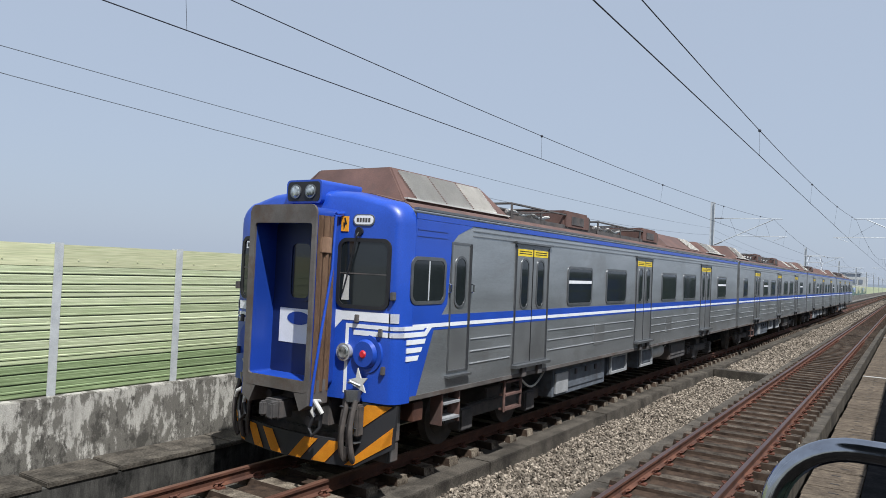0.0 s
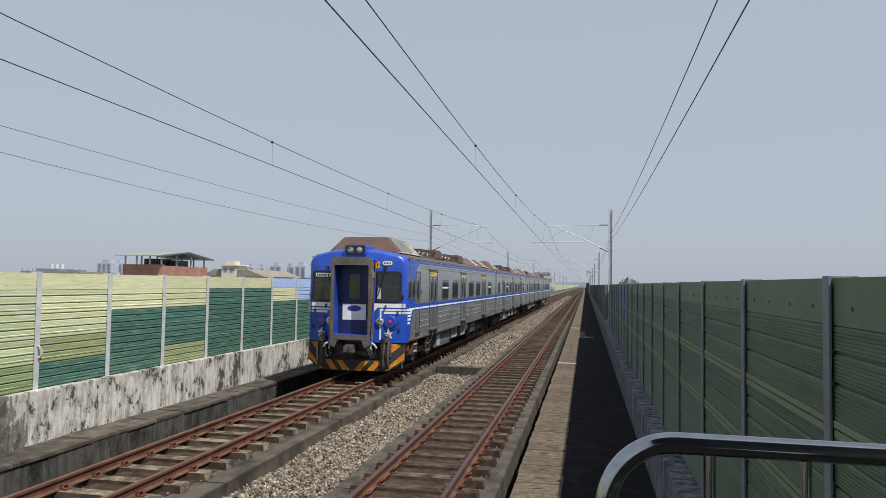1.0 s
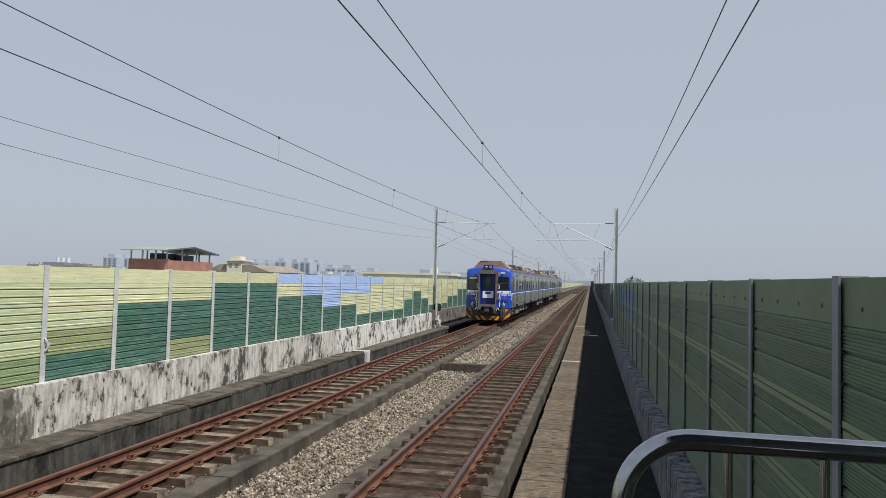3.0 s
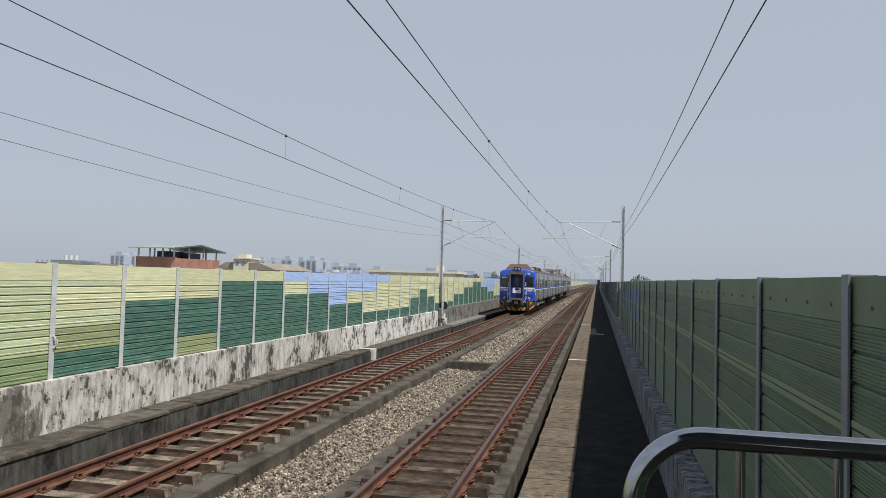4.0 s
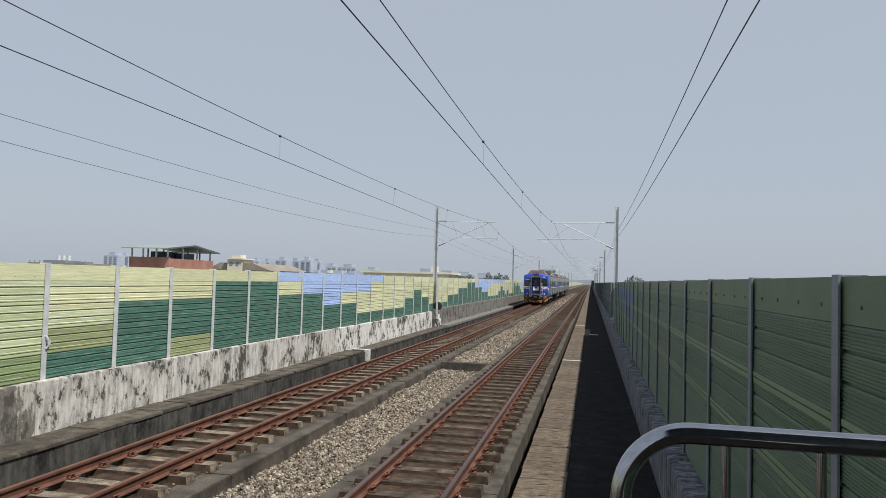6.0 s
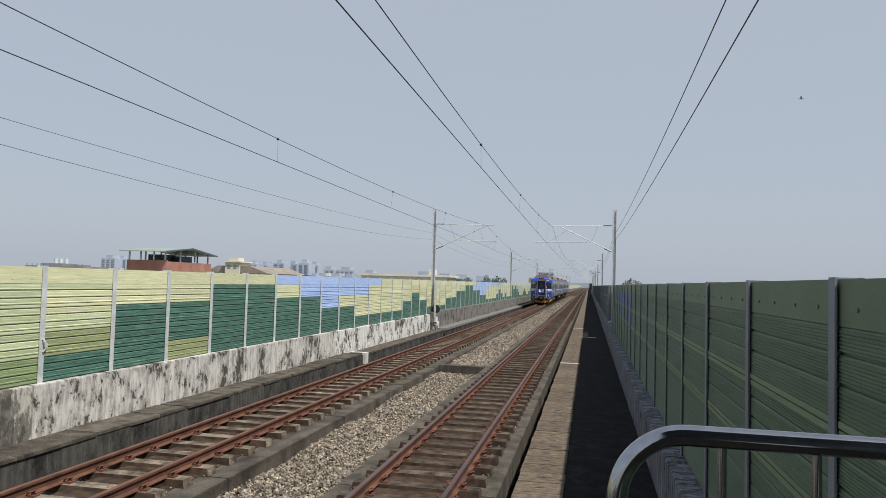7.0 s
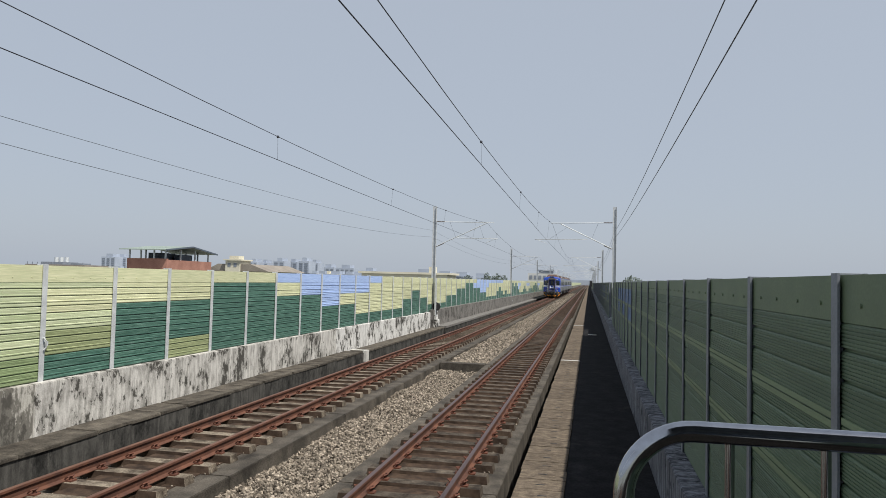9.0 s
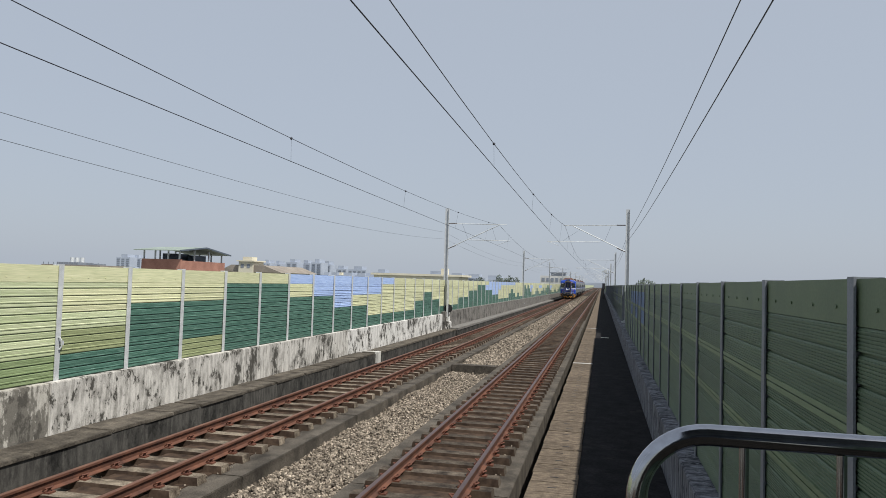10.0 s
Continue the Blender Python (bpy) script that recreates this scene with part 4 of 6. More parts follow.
def double_door(car, s, y0, y1):
    at = side_face(s)
    bm = bmesh.new()
    z0, z1 = 1.22, 3.04
    ring(bm, [(y0 - 0.05, z0), (y1 + 0.05, z0), (y1 + 0.05, z1 + 0.05), (y0 - 0.05, z1 + 0.05)], [(y0, z0 + 0.02), (y1, z0 + 0.02), (y1, z1), (y0, z1)], at, W2 - 0.02, W2 + 0.016)
    d = part("door", bm, M["frame"], car, "double sliding door with narrow windows")
    m = (y0 + y1) / 2
    for a, b in ((y0 + 0.005, m - 0.01), (m + 0.01, y1 - 0.005)):
        bm = bmesh.new()
        prism(bm, [(a, z0 + 0.02), (b, z0 + 0.02), (b, z1), (a, z1)], at, W2 - 0.03, W2 + 0.006)
        part("leaf", bm, M["doorsteel"], d)
        c = (a + b) / 2
        bm = bmesh.new()
        ring(bm, rounded(c - 0.145, c + 0.145, 2.08, 2.88, 0.12), rounded(c - 0.115, c + 0.115, 2.11, 2.85, 0.10), at, W2 - 0.01, W2 + 0.016)
        part("door_window_frame", bm, M["frame"], d, smooth=True)
        bm = bmesh.new()
        prism(bm, rounded(c - 0.12, c + 0.12, 2.10, 2.86, 0.10), at, W2 - 0.01, W2 + 0.010)
        part("door_pane", bm, M["glass"], d, "dark tinted pane")
        bm = bmesh.new()
        prism(bm, [(a + 0.01, 2.91), (b - 0.01, 2.91), (b - 0.01, 3.02), (a + 0.01, 3.02)], at, W2, W2 + 0.009)
        part("warning_strip", bm, M["yellowtag"], d, "yellow warning strip")
        for z in (2.945, 2.98):
            bm = bmesh.new()
            prism(bm, [(a + 0.06, z), (b - 0.06, z), (b - 0.06, z + 0.012), (a + 0.06, z + 0.012)], at, W2, W2 + 0.011)
            part("print_bar", bm, M["black"], d)
        # the painted bands cross the leaves
        for q0, q1, mm in ((1.87, 2.06, "tblue"), (1.905, 1.955, "white")):
            bm = bmesh.new()
            prism(bm, [(a, q0), (b, q0), (b, q1), (a, q1)], at, W2, W2 + (0.009 if mm == "tblue" else 0.011))
            part("band", bm, M[mm], d, "painted band")
    bm = bmesh.new()
    prism(bm, [(m - 0.012, z0 + 0.02), (m + 0.012, z0 + 0.02), (m + 0.012, z1), (m - 0.012, z1)], at, W2 - 0.01, W2 + 0.012)
    part("door_seal", bm, M["black"], d, "black rubber seal")
    for y in (y0 - 0.045, y1 + 0.005):
        bm = bmesh.new()
        prism(bm, [(y, z0 + 0.03), (y + 0.028, z0 + 0.03), (y + 0.028, z1 + 0.03), (y, z1 + 0.03)], at, W2, W2 + 0.019)
        part("door_seal", bm, M["seam"], d, "black rubber seal")
    part("gutter", boxes((*sorted((s * W2, s * (W2 + 0.05))), y0 - 0.1, y1 + 0.12, z1 + 0.06, z1 + 0.09)), M["frame"], d)
    st = part("step", boxes((*sorted((s * (W2 - 0.1), s * (W2 + 0.10))), y0 - 0.06, y1 + 0.06, z0 - 0.045, z0)), M["frame"], d, "worn metal door step")
    for y in (y0 + 0.25, y1 - 0.3):
        part("bracket", boxes((*sorted((s * (W2 - 0.1), s * (W2 + 0.05))), y, y + 0.14, z0 - 0.2, z0 - 0.045)), M["gear"], d)
    return d


def bogie(car, y):
    root = part("bogie", boxes((-1.02, -0.90, y - 1.55, y + 1.55, 0.42, 0.62), (0.90, 1.02, y - 1.55, y + 1.55, 0.42, 0.62), (-0.95, 0.95, y - 0.25, y + 0.25, 0.45, 0.80)),
                M["gear"], car, "grimy black bogie", bevel=0.02)
    for wy in (y - 1.05, y + 1.05):
        for s in (-1, 1):
            bm = bmesh.new()
            disc(bm, (s * 0.50, wy, 0.43), 0.43, (s, 0, 0), 0.13, 28)
            disc(bm, (s * 0.63, wy, 0.43), 0.30, (s, 0, 0), 0.02, 20)
            part("wheel", bm, M["gear"], root, "steel wheel", smooth=True)
            part("axle_box", boxes((*sorted((s * 0.86, s * 1.10)), wy - 0.18, wy + 0.18, 0.28, 0.62)), M["gear"], root, bevel=0.03)
            bm = bmesh.new()
            for k in range(5):
                disc(bm, (s * 0.97, wy - 0.32, 0.45 + 0.07 * k), 0.09, (0, 0, 1), 0.04, 10)
            part("spring", bm, M["gear"], root, smooth=True)


def roof_hump(car, y0, y1, z=4.12, slope=0.42, top=0.62, base=1.15, grilles=(0, 1, 2), label="red-brown roof housing with pale side grilles"):
    """A sloped housing across the roof, with louvred grilles at its sides."""
    bm = bmesh.new()
    a = [(-base, 3.50), (base, 3.50), (top, z), (-top, z)]
    lo = [bm.verts.new((x, y0 + (0.0 if k < 2 else slope), zz)) for k, (x, zz) in enumerate(a)]
    hi = [bm.verts.new((x, y1 - (0.0 if k < 2 else 0.35), zz)) for k, (x, zz) in enumerate(a)]
    bm.faces.new(lo)
    bm.faces.new(hi[::-1])
    for i in range(4):
        bm.faces.new((lo[i], hi[i], hi[(i + 1) % 4], lo[(i + 1) % 4]))
    h = part("roof_housing", bm, M["roof"], car, label, bevel=0.02)
    for s in (-1, 1):
        for j in grilles:
            ya = y0 + slope + 0.06 + j * (y1 - y0 - slope - 0.5) / 3
            yb = ya + (y1 - y0 - slope - 0.5) / 3 - 0.04
            bm = bmesh.new()
            n = 16
            for i in range(n):
                u, w = 0.1 + 0.8 * i / n, 0.1 + 0.8 * (i + 0.62) / n
                p = [(s * (base - (base - top) * q + 0.02), 3.50 + (z - 3.50) * q + 0.012) for q in (u, w)]
                vs = [bm.verts.new((p[0][0], ya, p[0][1])), bm.verts.new((p[0][0], yb, p[0][1])), bm.verts.new((p[1][0] + s * 0.012, yb, p[1][1] + 0.012)), bm.verts.new((p[1][0] + s * 0.012, ya, p[1][1] + 0.012))]
                bm.faces.new(vs)
            bmesh.ops.solidify(bm, geom=bm.faces[:], thickness=0.008)
            part("grille", bm, M["mesh_grey"] if j < 2 else M["bleached"], h, "pale louvred grille")
        if len(grilles) == 3:
            part("grille_ledge", boxes((*sorted((s * (base - 0.06), s * (base + 0.012))), y0 + 0.05, y1 - 0.1, 3.54, 3.56)), M["grille"], h, "bleached ledge under the grilles")


def resistor_rack(car, y0, y1):
    """An open frame of bars with a brown hood at its far end."""
    T = 3.79
    r = part("roof_rack", boxes((-1.0, 1.0, y0, y1, 3.52, 3.60)), M["gear"], car, "rusty open rack of roof gear")

    def bar(a, b, q=0.02):
        bm = bmesh.new()
        tube(bm, [a, b], q, 5)
        part("rack_bar", bm, M["gear"], r)

    for x in (-1.0, -0.35, 0.35, 1.0):
        bar((x, y0, T), (x, y1, T))
    for y in np.linspace(y0, y1, 4):
        bar((-1.0, y, T), (1.0, y, T))
        for x in (-1.0, 1.0):
            bar((x, y, 3.5), (x, y, T))
    for s in (-1, 1):
        bar((s, y0, 3.62), (s, (y0 + y1) / 2, T), 0.014)
    part("rack_hood", boxes((-1.02, 1.02, y1 - 1.25, y1, 3.52, 3.88)), M["roof"], r, "red-brown hood", bevel=0.05)
    for s in (-1, 1):
        part("hood_panel", boxes((*sorted((s * 1.015, s * 1.032)), y1 - 0.95, y1 - 0.35, 3.62, 3.78)), M["gear"], r)
    for i in range(3):
        part("resistor", boxes((-0.7, 0.7, y0 + 0.9 + i * 0.42, y0 + 1.1 + i * 0.42, 3.60, 3.74)), M["gear"], r)
    bm = bmesh.new()
    tube(bm, [(0.9, y0 + 0.15 * i, 3.66 + 0.03 * math.sin(i * 1.3)) for i in range(12)], 0.03, 6)
    part("pipe", bm, M["mesh_grey"], r, "pale roof pipe", smooth=True)


def pantograph(car, y):
    bm = bmesh.new()
    for s in (-0.55, 0.55):
        tube(bm, [(s, y - 0.7, 3.85), (s * 0.9, y + 0.75, 4.5), (s * 0.7, y, 5.02)], 0.022, 6)
        tube(bm, [(s, y + 0.7, 3.85), (s * 0.9, y - 0.75, 4.5), (s * 0.7, y, 5.02)], 0.022, 6)
    tube(bm, [(-0.8, y, 5.0), (-0.55, y, 5.05), (0.55, y, 5.05), (0.8, y, 5.0)], 0.025, 6)
    tube(bm, [(-0.55, y - 0.75, 4.5), (0.55, y - 0.75, 4.5)], 0.02, 6)
    tube(bm, [(-0.55, y + 0.75, 4.5), (0.55, y + 0.75, 4.5)], 0.02, 6)
    box(bm, -0.7, 0.7, y - 0.75, y - 0.65, 3.8, 3.88)
    box(bm, -0.7, 0.7, y + 0.65, y + 0.75, 3.8, 3.88)
    p = part("pantograph", bm, M["mast"], car, "raised diamond pantograph")
    for s in (-0.6, 0.6):
        for d in (-0.7, 0.7):
            bm = bmesh.new()
            disc(bm, (s, y + d, 3.55), 0.07, (0, 0, 1), 0.26, 10)
            part("insulator", bm, M["porcelain"], p)


def railcar(front=False, panto=False):
    car = tagged(new("railcar"), "stainless steel commuter railcar with a blue and white waist band" if not front else
                 "blue-fronted stainless steel railcar with gangway hood and striped plough", "railcar", "cars of the train")
    y_start = 0.30 if front else 0.0
    bm = bmesh.new()
    loft(bm, [(y_start, outline()), (CAR, outline())])
    part("body", bm, M["steel"], car, "fluted dull stainless steel shell", smooth=True)
    # roof skin over the shell, brown with grime
    bm = bmesh.new()
    top = [(x, z + 0.012) for x, z in outline() if z > 3.36]
    loft(bm, [(y_start + 0.02, top + [(top[-1][0], 3.30), (top[0][0], 3.30)]), (CAR - 0.01, top + [(top[-1][0], 3.30), (top[0][0], 3.30)])])
    part("roof", bm, M["roof"], car, "rusty brown roof skin", smooth=True)
    for s in (-1, 1):
        at = side_face(s)
        # rain gutter
        part("roof_gutter", boxes((*sorted((s * (W2 - 0.05), s * (W2 + 0.025))), y_start, CAR, 3.375, 3.405)), M["frame"], car)
        # bands
        gaps = [(3.0, 4.12), (8.80, 9.88), (14.65, 15.85)]
        for q0, q1, mm, d in ((1.87, 2.06, "tblue", 0.004), (1.905, 1.955, "white", 0.007), (3.265, 3.335, "tblue", 0.004)):
            stops = [y_start] + [v for g in gaps for v in (g[0] - 0.05, g[1] + 0.05)] + [CAR] if q0 < 3 else [y_start, CAR]
            for a, b in zip(stops[::2], stops[1::2]):
                bm = bmesh.new()
                prism(bm, [(a, q0), (b, q0), (b, q1), (a, q1)], at, W2 - 0.01, W2 + d)
                part("band", bm, M[mm], car, "painted band")
        # raised flutes on the lower and upper side
        flutes = ((1.36, 0), (1.53, 0), (1.70, 0), (3.13, 1), (3.20, 1))
        stops = [1.7 if front else 0.15] + [v for g in gaps for v in (g[0] - 0.12, g[1] + 0.12)] + [CAR - 0.15]
        for z, whole in flutes:
            for a, b in ([(1.66 if front else y_start, CAR)] if whole else list(zip(stops[::2], stops[1::2]))):
                bm = bmesh.new()
                prism(bm, [(a, z - 0.006), (b, z - 0.006), (b, z + 0.006), (a, z + 0.006)], at, W2 - 0.01, W2 + 0.012)
                # lower flutes take a paler metal, their edge highlights put into its colour
                part("flute", bm, M["doorsteel"] if whole else M["trim"], car)
        for a, b in gaps:
            double_door(car, s, a, b)
        for i, (a, b, k) in enumerate(((4.97, 6.15, "tilt"), (6.90, 8.12, "fixed"), (10.72, 12.03, "fixed"), (12.72, 14.05, "fixed"), (16.80, 18.05, "tilt"))):
            side_window(car, s, a, b, 2.10, 2.80, k)
        if not front:
            side_window(car, s, 0.75, 1.55, 2.10, 2.80, "fixed")
        part("sill_beam", boxes((*sorted((s * (W2 - 0.08), s * (W2 + 0.008))), y_start, CAR, 1.02, 1.075)), M["hood"], car, "rust-stained sill beam")
        for y, w in ((6.35, 0.55), (11.2, 0.5)):
            part("access_panel", boxes((*sorted((s * (W2 - 0.01), s * (W2 + 0.008))), y, y + w, 1.3, 1.72)), M["doorsteel"], car, bevel=0.004)
    # underframe
    for a, b, z0, m in ((4.95, 7.55, 0.44, "box"), (7.75, 8.85, 0.55, "box"), (9.75, 10.75, 0.52, "box"), (12.3, 13.9, 0.5, "gear")):
        q = part("equipment_box", boxes((-1.25, 1.25, a, b, z0, 1.02), (-1.27, 1.27, a + 0.08, b - 0.08, z0 + 0.1, 0.9)), M[m], car, "grimy blue-grey underfloor equipment box", bevel=0.015)
        for s in (-1, 1):
            at = side_face(s)
            if a < 5:
                part("cover_plate", boxes((*sorted((s * 1.26, s * 1.30)), 5.02, 5.55, 0.50, 0.86)), M["trim"], q, "pale cover plate", bevel=0.006)
                for y in (5.9, 6.4, 6.9):
                    part("latch", boxes((*sorted((s * 1.265, s * 1.295)), y, y + 0.08, 0.78, 0.88)), M["gear"], q)
            elif m == "box":
                bm = bmesh.new()
                ring(bm, [(a + 0.04, z0 + 0.03), (b - 0.04, z0 + 0.03), (b - 0.04, 0.98), (a + 0.04, 0.98)], [(a + 0.10, z0 + 0.08), (b - 0.10, z0 + 0.08), (b - 0.10, 0.93), (a + 0.10, 0.93)], at, 1.26, 1.30)
                part("cover_frame", bm, M["trim"], q, "pale riveted frame")
    for s in (-1, 1):
        # rusty ladder under the first door, and cables that sag between the boxes
        bm = bmesh.new()
        for y in (2.92, 3.46):
            tube(bm, [(s * 1.30, y, 1.05), (s * 1.37, y, 0.98), (s * 1.37, y, 0.50)], 0.022, 6)
        for z in (0.52, 0.74, 0.94):
            box(bm, *sorted((s * 1.28, s * 1.40)), 2.92, 3.46, z, z + 0.03)
        part("ladder", bm, M["roof"], car, "rusty brown ladder below the door")
        bm = bmesh.new()
        tube(bm, [(s * 1.22, 3.7 + 0.12 * i, 0.95 - 0.22 * math.sin(math.pi * i / 8)) for i in range(9)], 0.018, 6)
        tube(bm, [(s * 1.15, 10.8 + 0.2 * i, 0.90 - 0.12 * math.sin(math.pi * i / 8)) for i in range(9)], 0.018, 6)
        part("cable", bm, M["mesh_grey"], car, "pale sagging cable", smooth=True)
        bm = bmesh.new()
        disc(bm, (s * 1.02, 10.95, 0.78), 0.19, (0, 1, 0), 1.05, 16)
        part("air_tank", bm, M["grille"], car, "pale air tank", smooth=True)
        bm = bmesh.new()
        tube(bm, [(s * 1.30, 0.5, 0.98), (s * 1.30, CAR - 0.4, 0.98)], 0.02, 6)
        part("pipe", bm, M["gear"], car, "long underfloor air pipe", smooth=True)
    bogie(car, 3.35)
    bogie(car, 16.6)
    part("gangway_bellows", boxes((-0.55, 0.55, CAR - 0.02, PITCH + (0.02 if not front else 0.02), 1.1, 3.2)), M["black"], car, "black bellows between the cars", bevel=0.05)
    if front:
        roof_hump(car, 0.50, 3.45, 4.00, 0.24, 0.65, 1.10)
    else:
        roof_hump(car, 1.0, 3.35, 4.0)
    if not panto:
        resistor_rack(car, 3.6, 7.0)
        resistor_rack(car, 7.5, 11.7)
    else:
        resistor_rack(car, 3.6, 7.0)
        pantograph(car, 17.9)
    roof_hump(car, 12.2, 16.2, 3.90, grilles=(2,), label="low red-brown roof housing with one pale grille")
    if not panto:
        roof_hump(car, 16.7, 19.3, 3.90)
    return car


def bulge(x):
    """The nose is bent in a shallow V: how far it stands forward at x."""
    return 0.17 * max(0.0, 1 - abs(x) / 1.3)


def nose_loft(bm, sections):
    rings = []
    for k, (y, pts) in enumerate(sections):
        pts = pts + [(0.0, pts[0][1])]
        share = (1, 1, 1, 0.6, 0)[k]
        rings.append([bm.verts.new((x, y - share * bulge(x), z)) for x, z in pts])
    n = len(rings[0])
    for a, b in zip(rings, rings[1:]):
        for i in range(n):
            bm.faces.new((a[i], a[(i + 1) % n], b[(i + 1) % n], b[i]))
    m = (n - 1) // 2
    bm.faces.new(rings[0][:m + 1] + [rings[0][-1]])
    bm.faces.new(rings[0][m:])


def cab_front():
    """The leading car: the same car with a rounded blue nose, gangway hood, lamps, plough and hoses."""
    car = railcar(front=True)
    bm = bmesh.new()
    secs = [(0.0, outline(0.12, 1.0, 0.10)), (0.02, outline(0.08, 1.0, 0.06)), (0.07, outline(0.035, 1.0, 0.03)), (0.15, outline(0.010, 1.0)), (0.30, outline(-0.004, 1.0))]
    nose_loft(bm, secs)
    part("nose", bm, M["tblue"], car, "glossy royal blue nose", smooth=True)
    at_f = lambda a, b, d: (a, -d - bulge(a), b)
    at_c = lambda a, b, d: (a, -d, b)
    # blue sides of the cab with their slanting edge
    for s in (-1, 1):
        at = side_face(s)
        bm = bmesh.new()
        prism(bm, [(0.29, 1.03), (0.42, 1.03), (0.72, 1.75), (0.77, 1.87), (1.06, 2.2), (1.12, 3.0), (1.26, 3.12), (1.65, 3.26), (0.29, 3.26)], at, W2 - 0.01, W2 + 0.0055)
        part("cab_side", bm, M["tblue"], car, "blue painted cab side")
        for z in (3.13, 3.05):
            part("flute", boxes((*sorted((s * W2, s * (W2 + 0.012))), 0.32, 1.0, z, z + 0.02)), M["tblue"], car)
        side_window(car, s, 0.22, 1.0, 2.20, 2.80, "slide", 0.12)
        # cab door
        bm = bmesh.new()
        ring(bm, [(1.11, 1.28), (1.64, 1.28), (1.64, 3.02), (1.11, 3.02)], [(1.14, 1.31), (1.58, 1.31), (1.58, 2.99), (1.14, 2.99)], at, W2 - 0.02, W2 + 0.014)
        d = part("cab_door", bm, M["frame"], car, "narrow stainless crew door")
        bm = bmesh.new()
        prism(bm, [(1.14, 1.31), (1.58, 1.31), (1.58, 2.99), (1.14, 2.99)], at, W2 - 0.02, W2 + 0.007)
        part("leaf", bm, M["doorsteel"], d)
        for q0, q1, mm, dd in ((1.87, 2.06, "tblue", 0.009), (1.905, 1.955, "white", 0.011)):
            bm = bmesh.new()
            prism(bm, [(1.14, q0), (1.58, q0), (1.58, q1), (1.14, q1)], at, W2, W2 + dd)
            part("band", bm, M[mm], d, "painted band")
        bm = bmesh.new()
        ring(bm, rounded(1.21, 1.51, 2.14, 2.84, 0.13), rounded(1.24, 1.48, 2.17, 2.81, 0.11), at, W2, W2 + 0.018)
        part("door_window_frame", bm, M["frame"], d, smooth=True)
        bm = bmesh.new()
        prism(bm, rounded(1.23, 1.49, 2.16, 2.82, 0.11), at, W2, W2 + 0.012)
        part("door_pane", bm, M["glass"], d)
        for y in (1.09, 1.66):
            bm = bmesh.new()
            tube(bm, [(s * (W2 + 0.005), y, 2.46), (s * (W2 + 0.045), y, 2.45), (s * (W2 + 0.045), y, 2.36), (s * (W2 + 0.005), y, 2.34)], 0.010, 6)
            part("handle", bm, M["chrome"], d)
        bm = bmesh.new()
        prism(bm, [(1.585, 1.29), (1.635, 1.29), (1.635, 3.01), (1.585, 3.01)], at, W2, W2 + 0.018)
        part("door_seal", bm, M["seam"], d, "black rubber seal")
        part("door_step", boxes((*sorted((s * (W2 - 0.05), s * (W2 + 0.07))), 1.08, 1.66, 1.22, 1.25)), M["frame"], d)
        # footsteps under the crew door and a rusty junction box behind the corner
        fs = part("footstep", boxes((*sorted((s * 1.22, s * 1.40)), 1.12, 1.15, 0.58, 1.03)), M["roof"], car, "rusty footstep under the crew door")
        part("side_plate", boxes((*sorted((s * 1.22, s * 1.40)), 1.55, 1.58, 0.58, 1.03)), M["roof"], fs, "rusty side plate")
        for z in (0.64, 0.85):
            part("tread", boxes((*sorted((s * 1.22, s * 1.42)), 1.15, 1.55, z, z + 0.03)), M["trim"], fs, "worn metal tread")
        part("junction_box", boxes((*sorted((s * 1.18, s * 1.38)), 0.50, 0.72, 0.72, 0.96)), M["rust"], car, "rusty brown junction box", bevel=0.01)
        # white dashes behind the corner
        for z, w in ((1.71, 0.40), (1.61, 0.33), (1.51, 0.26)):
            bm = bmesh.new()
            prism(bm, [(0.20, z), (0.20 + w - 0.03, z), (0.20 + w, z + 0.06), (0.20, z + 0.06)], at, W2 - 0.02, W2 + 0.009)
            part("dash", bm, M["white"], car, "white painted dash")
        # the white band runs round the corner onto the side
        bm = bmesh.new()
        prism(bm, [(0.14, 1.80), (0.60, 1.80), (0.72, 1.905), (1.14, 1.905), (1.14, 1.955), (0.67, 1.955), (0.57, 1.86), (0.14, 1.86)], at, W2 - 0.02, W2 + 0.009)
        part("band", bm, M["white"], car, "white painted band")
        bm = bmesh.new()
        prism(bm, [(0.14, 1.886), (0.54, 1.886), (0.60, 1.935), (0.14, 1.935)], at, W2 - 0.02, W2 + 0.009)
        part("band", bm, M["white"], car, "white painted band")
        # bands bent round the nose corner
        path = [(1.31, 0.0), (1.332, 0.0), (1.372, 0.02), (1.417, 0.07), (1.443, 0.15)]
        for z0, z1, n in ((1.80, 1.86, 5), (1.886, 1.935, 5), (1.975, 2.09, 4)):
            bm = bmesh.new()
            vs = [[bm.verts.new((s * (x + 0.007), y - 0.005, z)) for x, y in path[:n]] for z in (z0, z1)]
            for i in range(n - 1):
                bm.faces.new((vs[0][i], vs[0][i + 1], vs[1][i + 1], vs[1][i]))
            bmesh.ops.solidify(bm, geom=bm.faces[:], thickness=0.004)
            part("band", bm, M["white"], car, "white painted band")
        # front window of this side
        a0, a1 = sorted((s * 0.555, s * 1.315))
        bm = bmesh.new()
        ring(bm, rounded(a0, a1, 2.12, 2.99, 0.12), rounded(a0 + 0.045, a1 - 0.045, 2.165, 2.945, 0.09), at_f, -0.10, 0.022)
        w = part("front_window", bm, M["black"], car, "windscreen in black rubber", smooth=True)
        bm = bmesh.new()
        prism(bm, rounded(a0 + 0.04, a1 - 0.04, 2.16, 2.95, 0.09), at_f, -0.10, 0.010)
        part("pane", bm, M["glass"], w, "dark glossy windscreen pane")
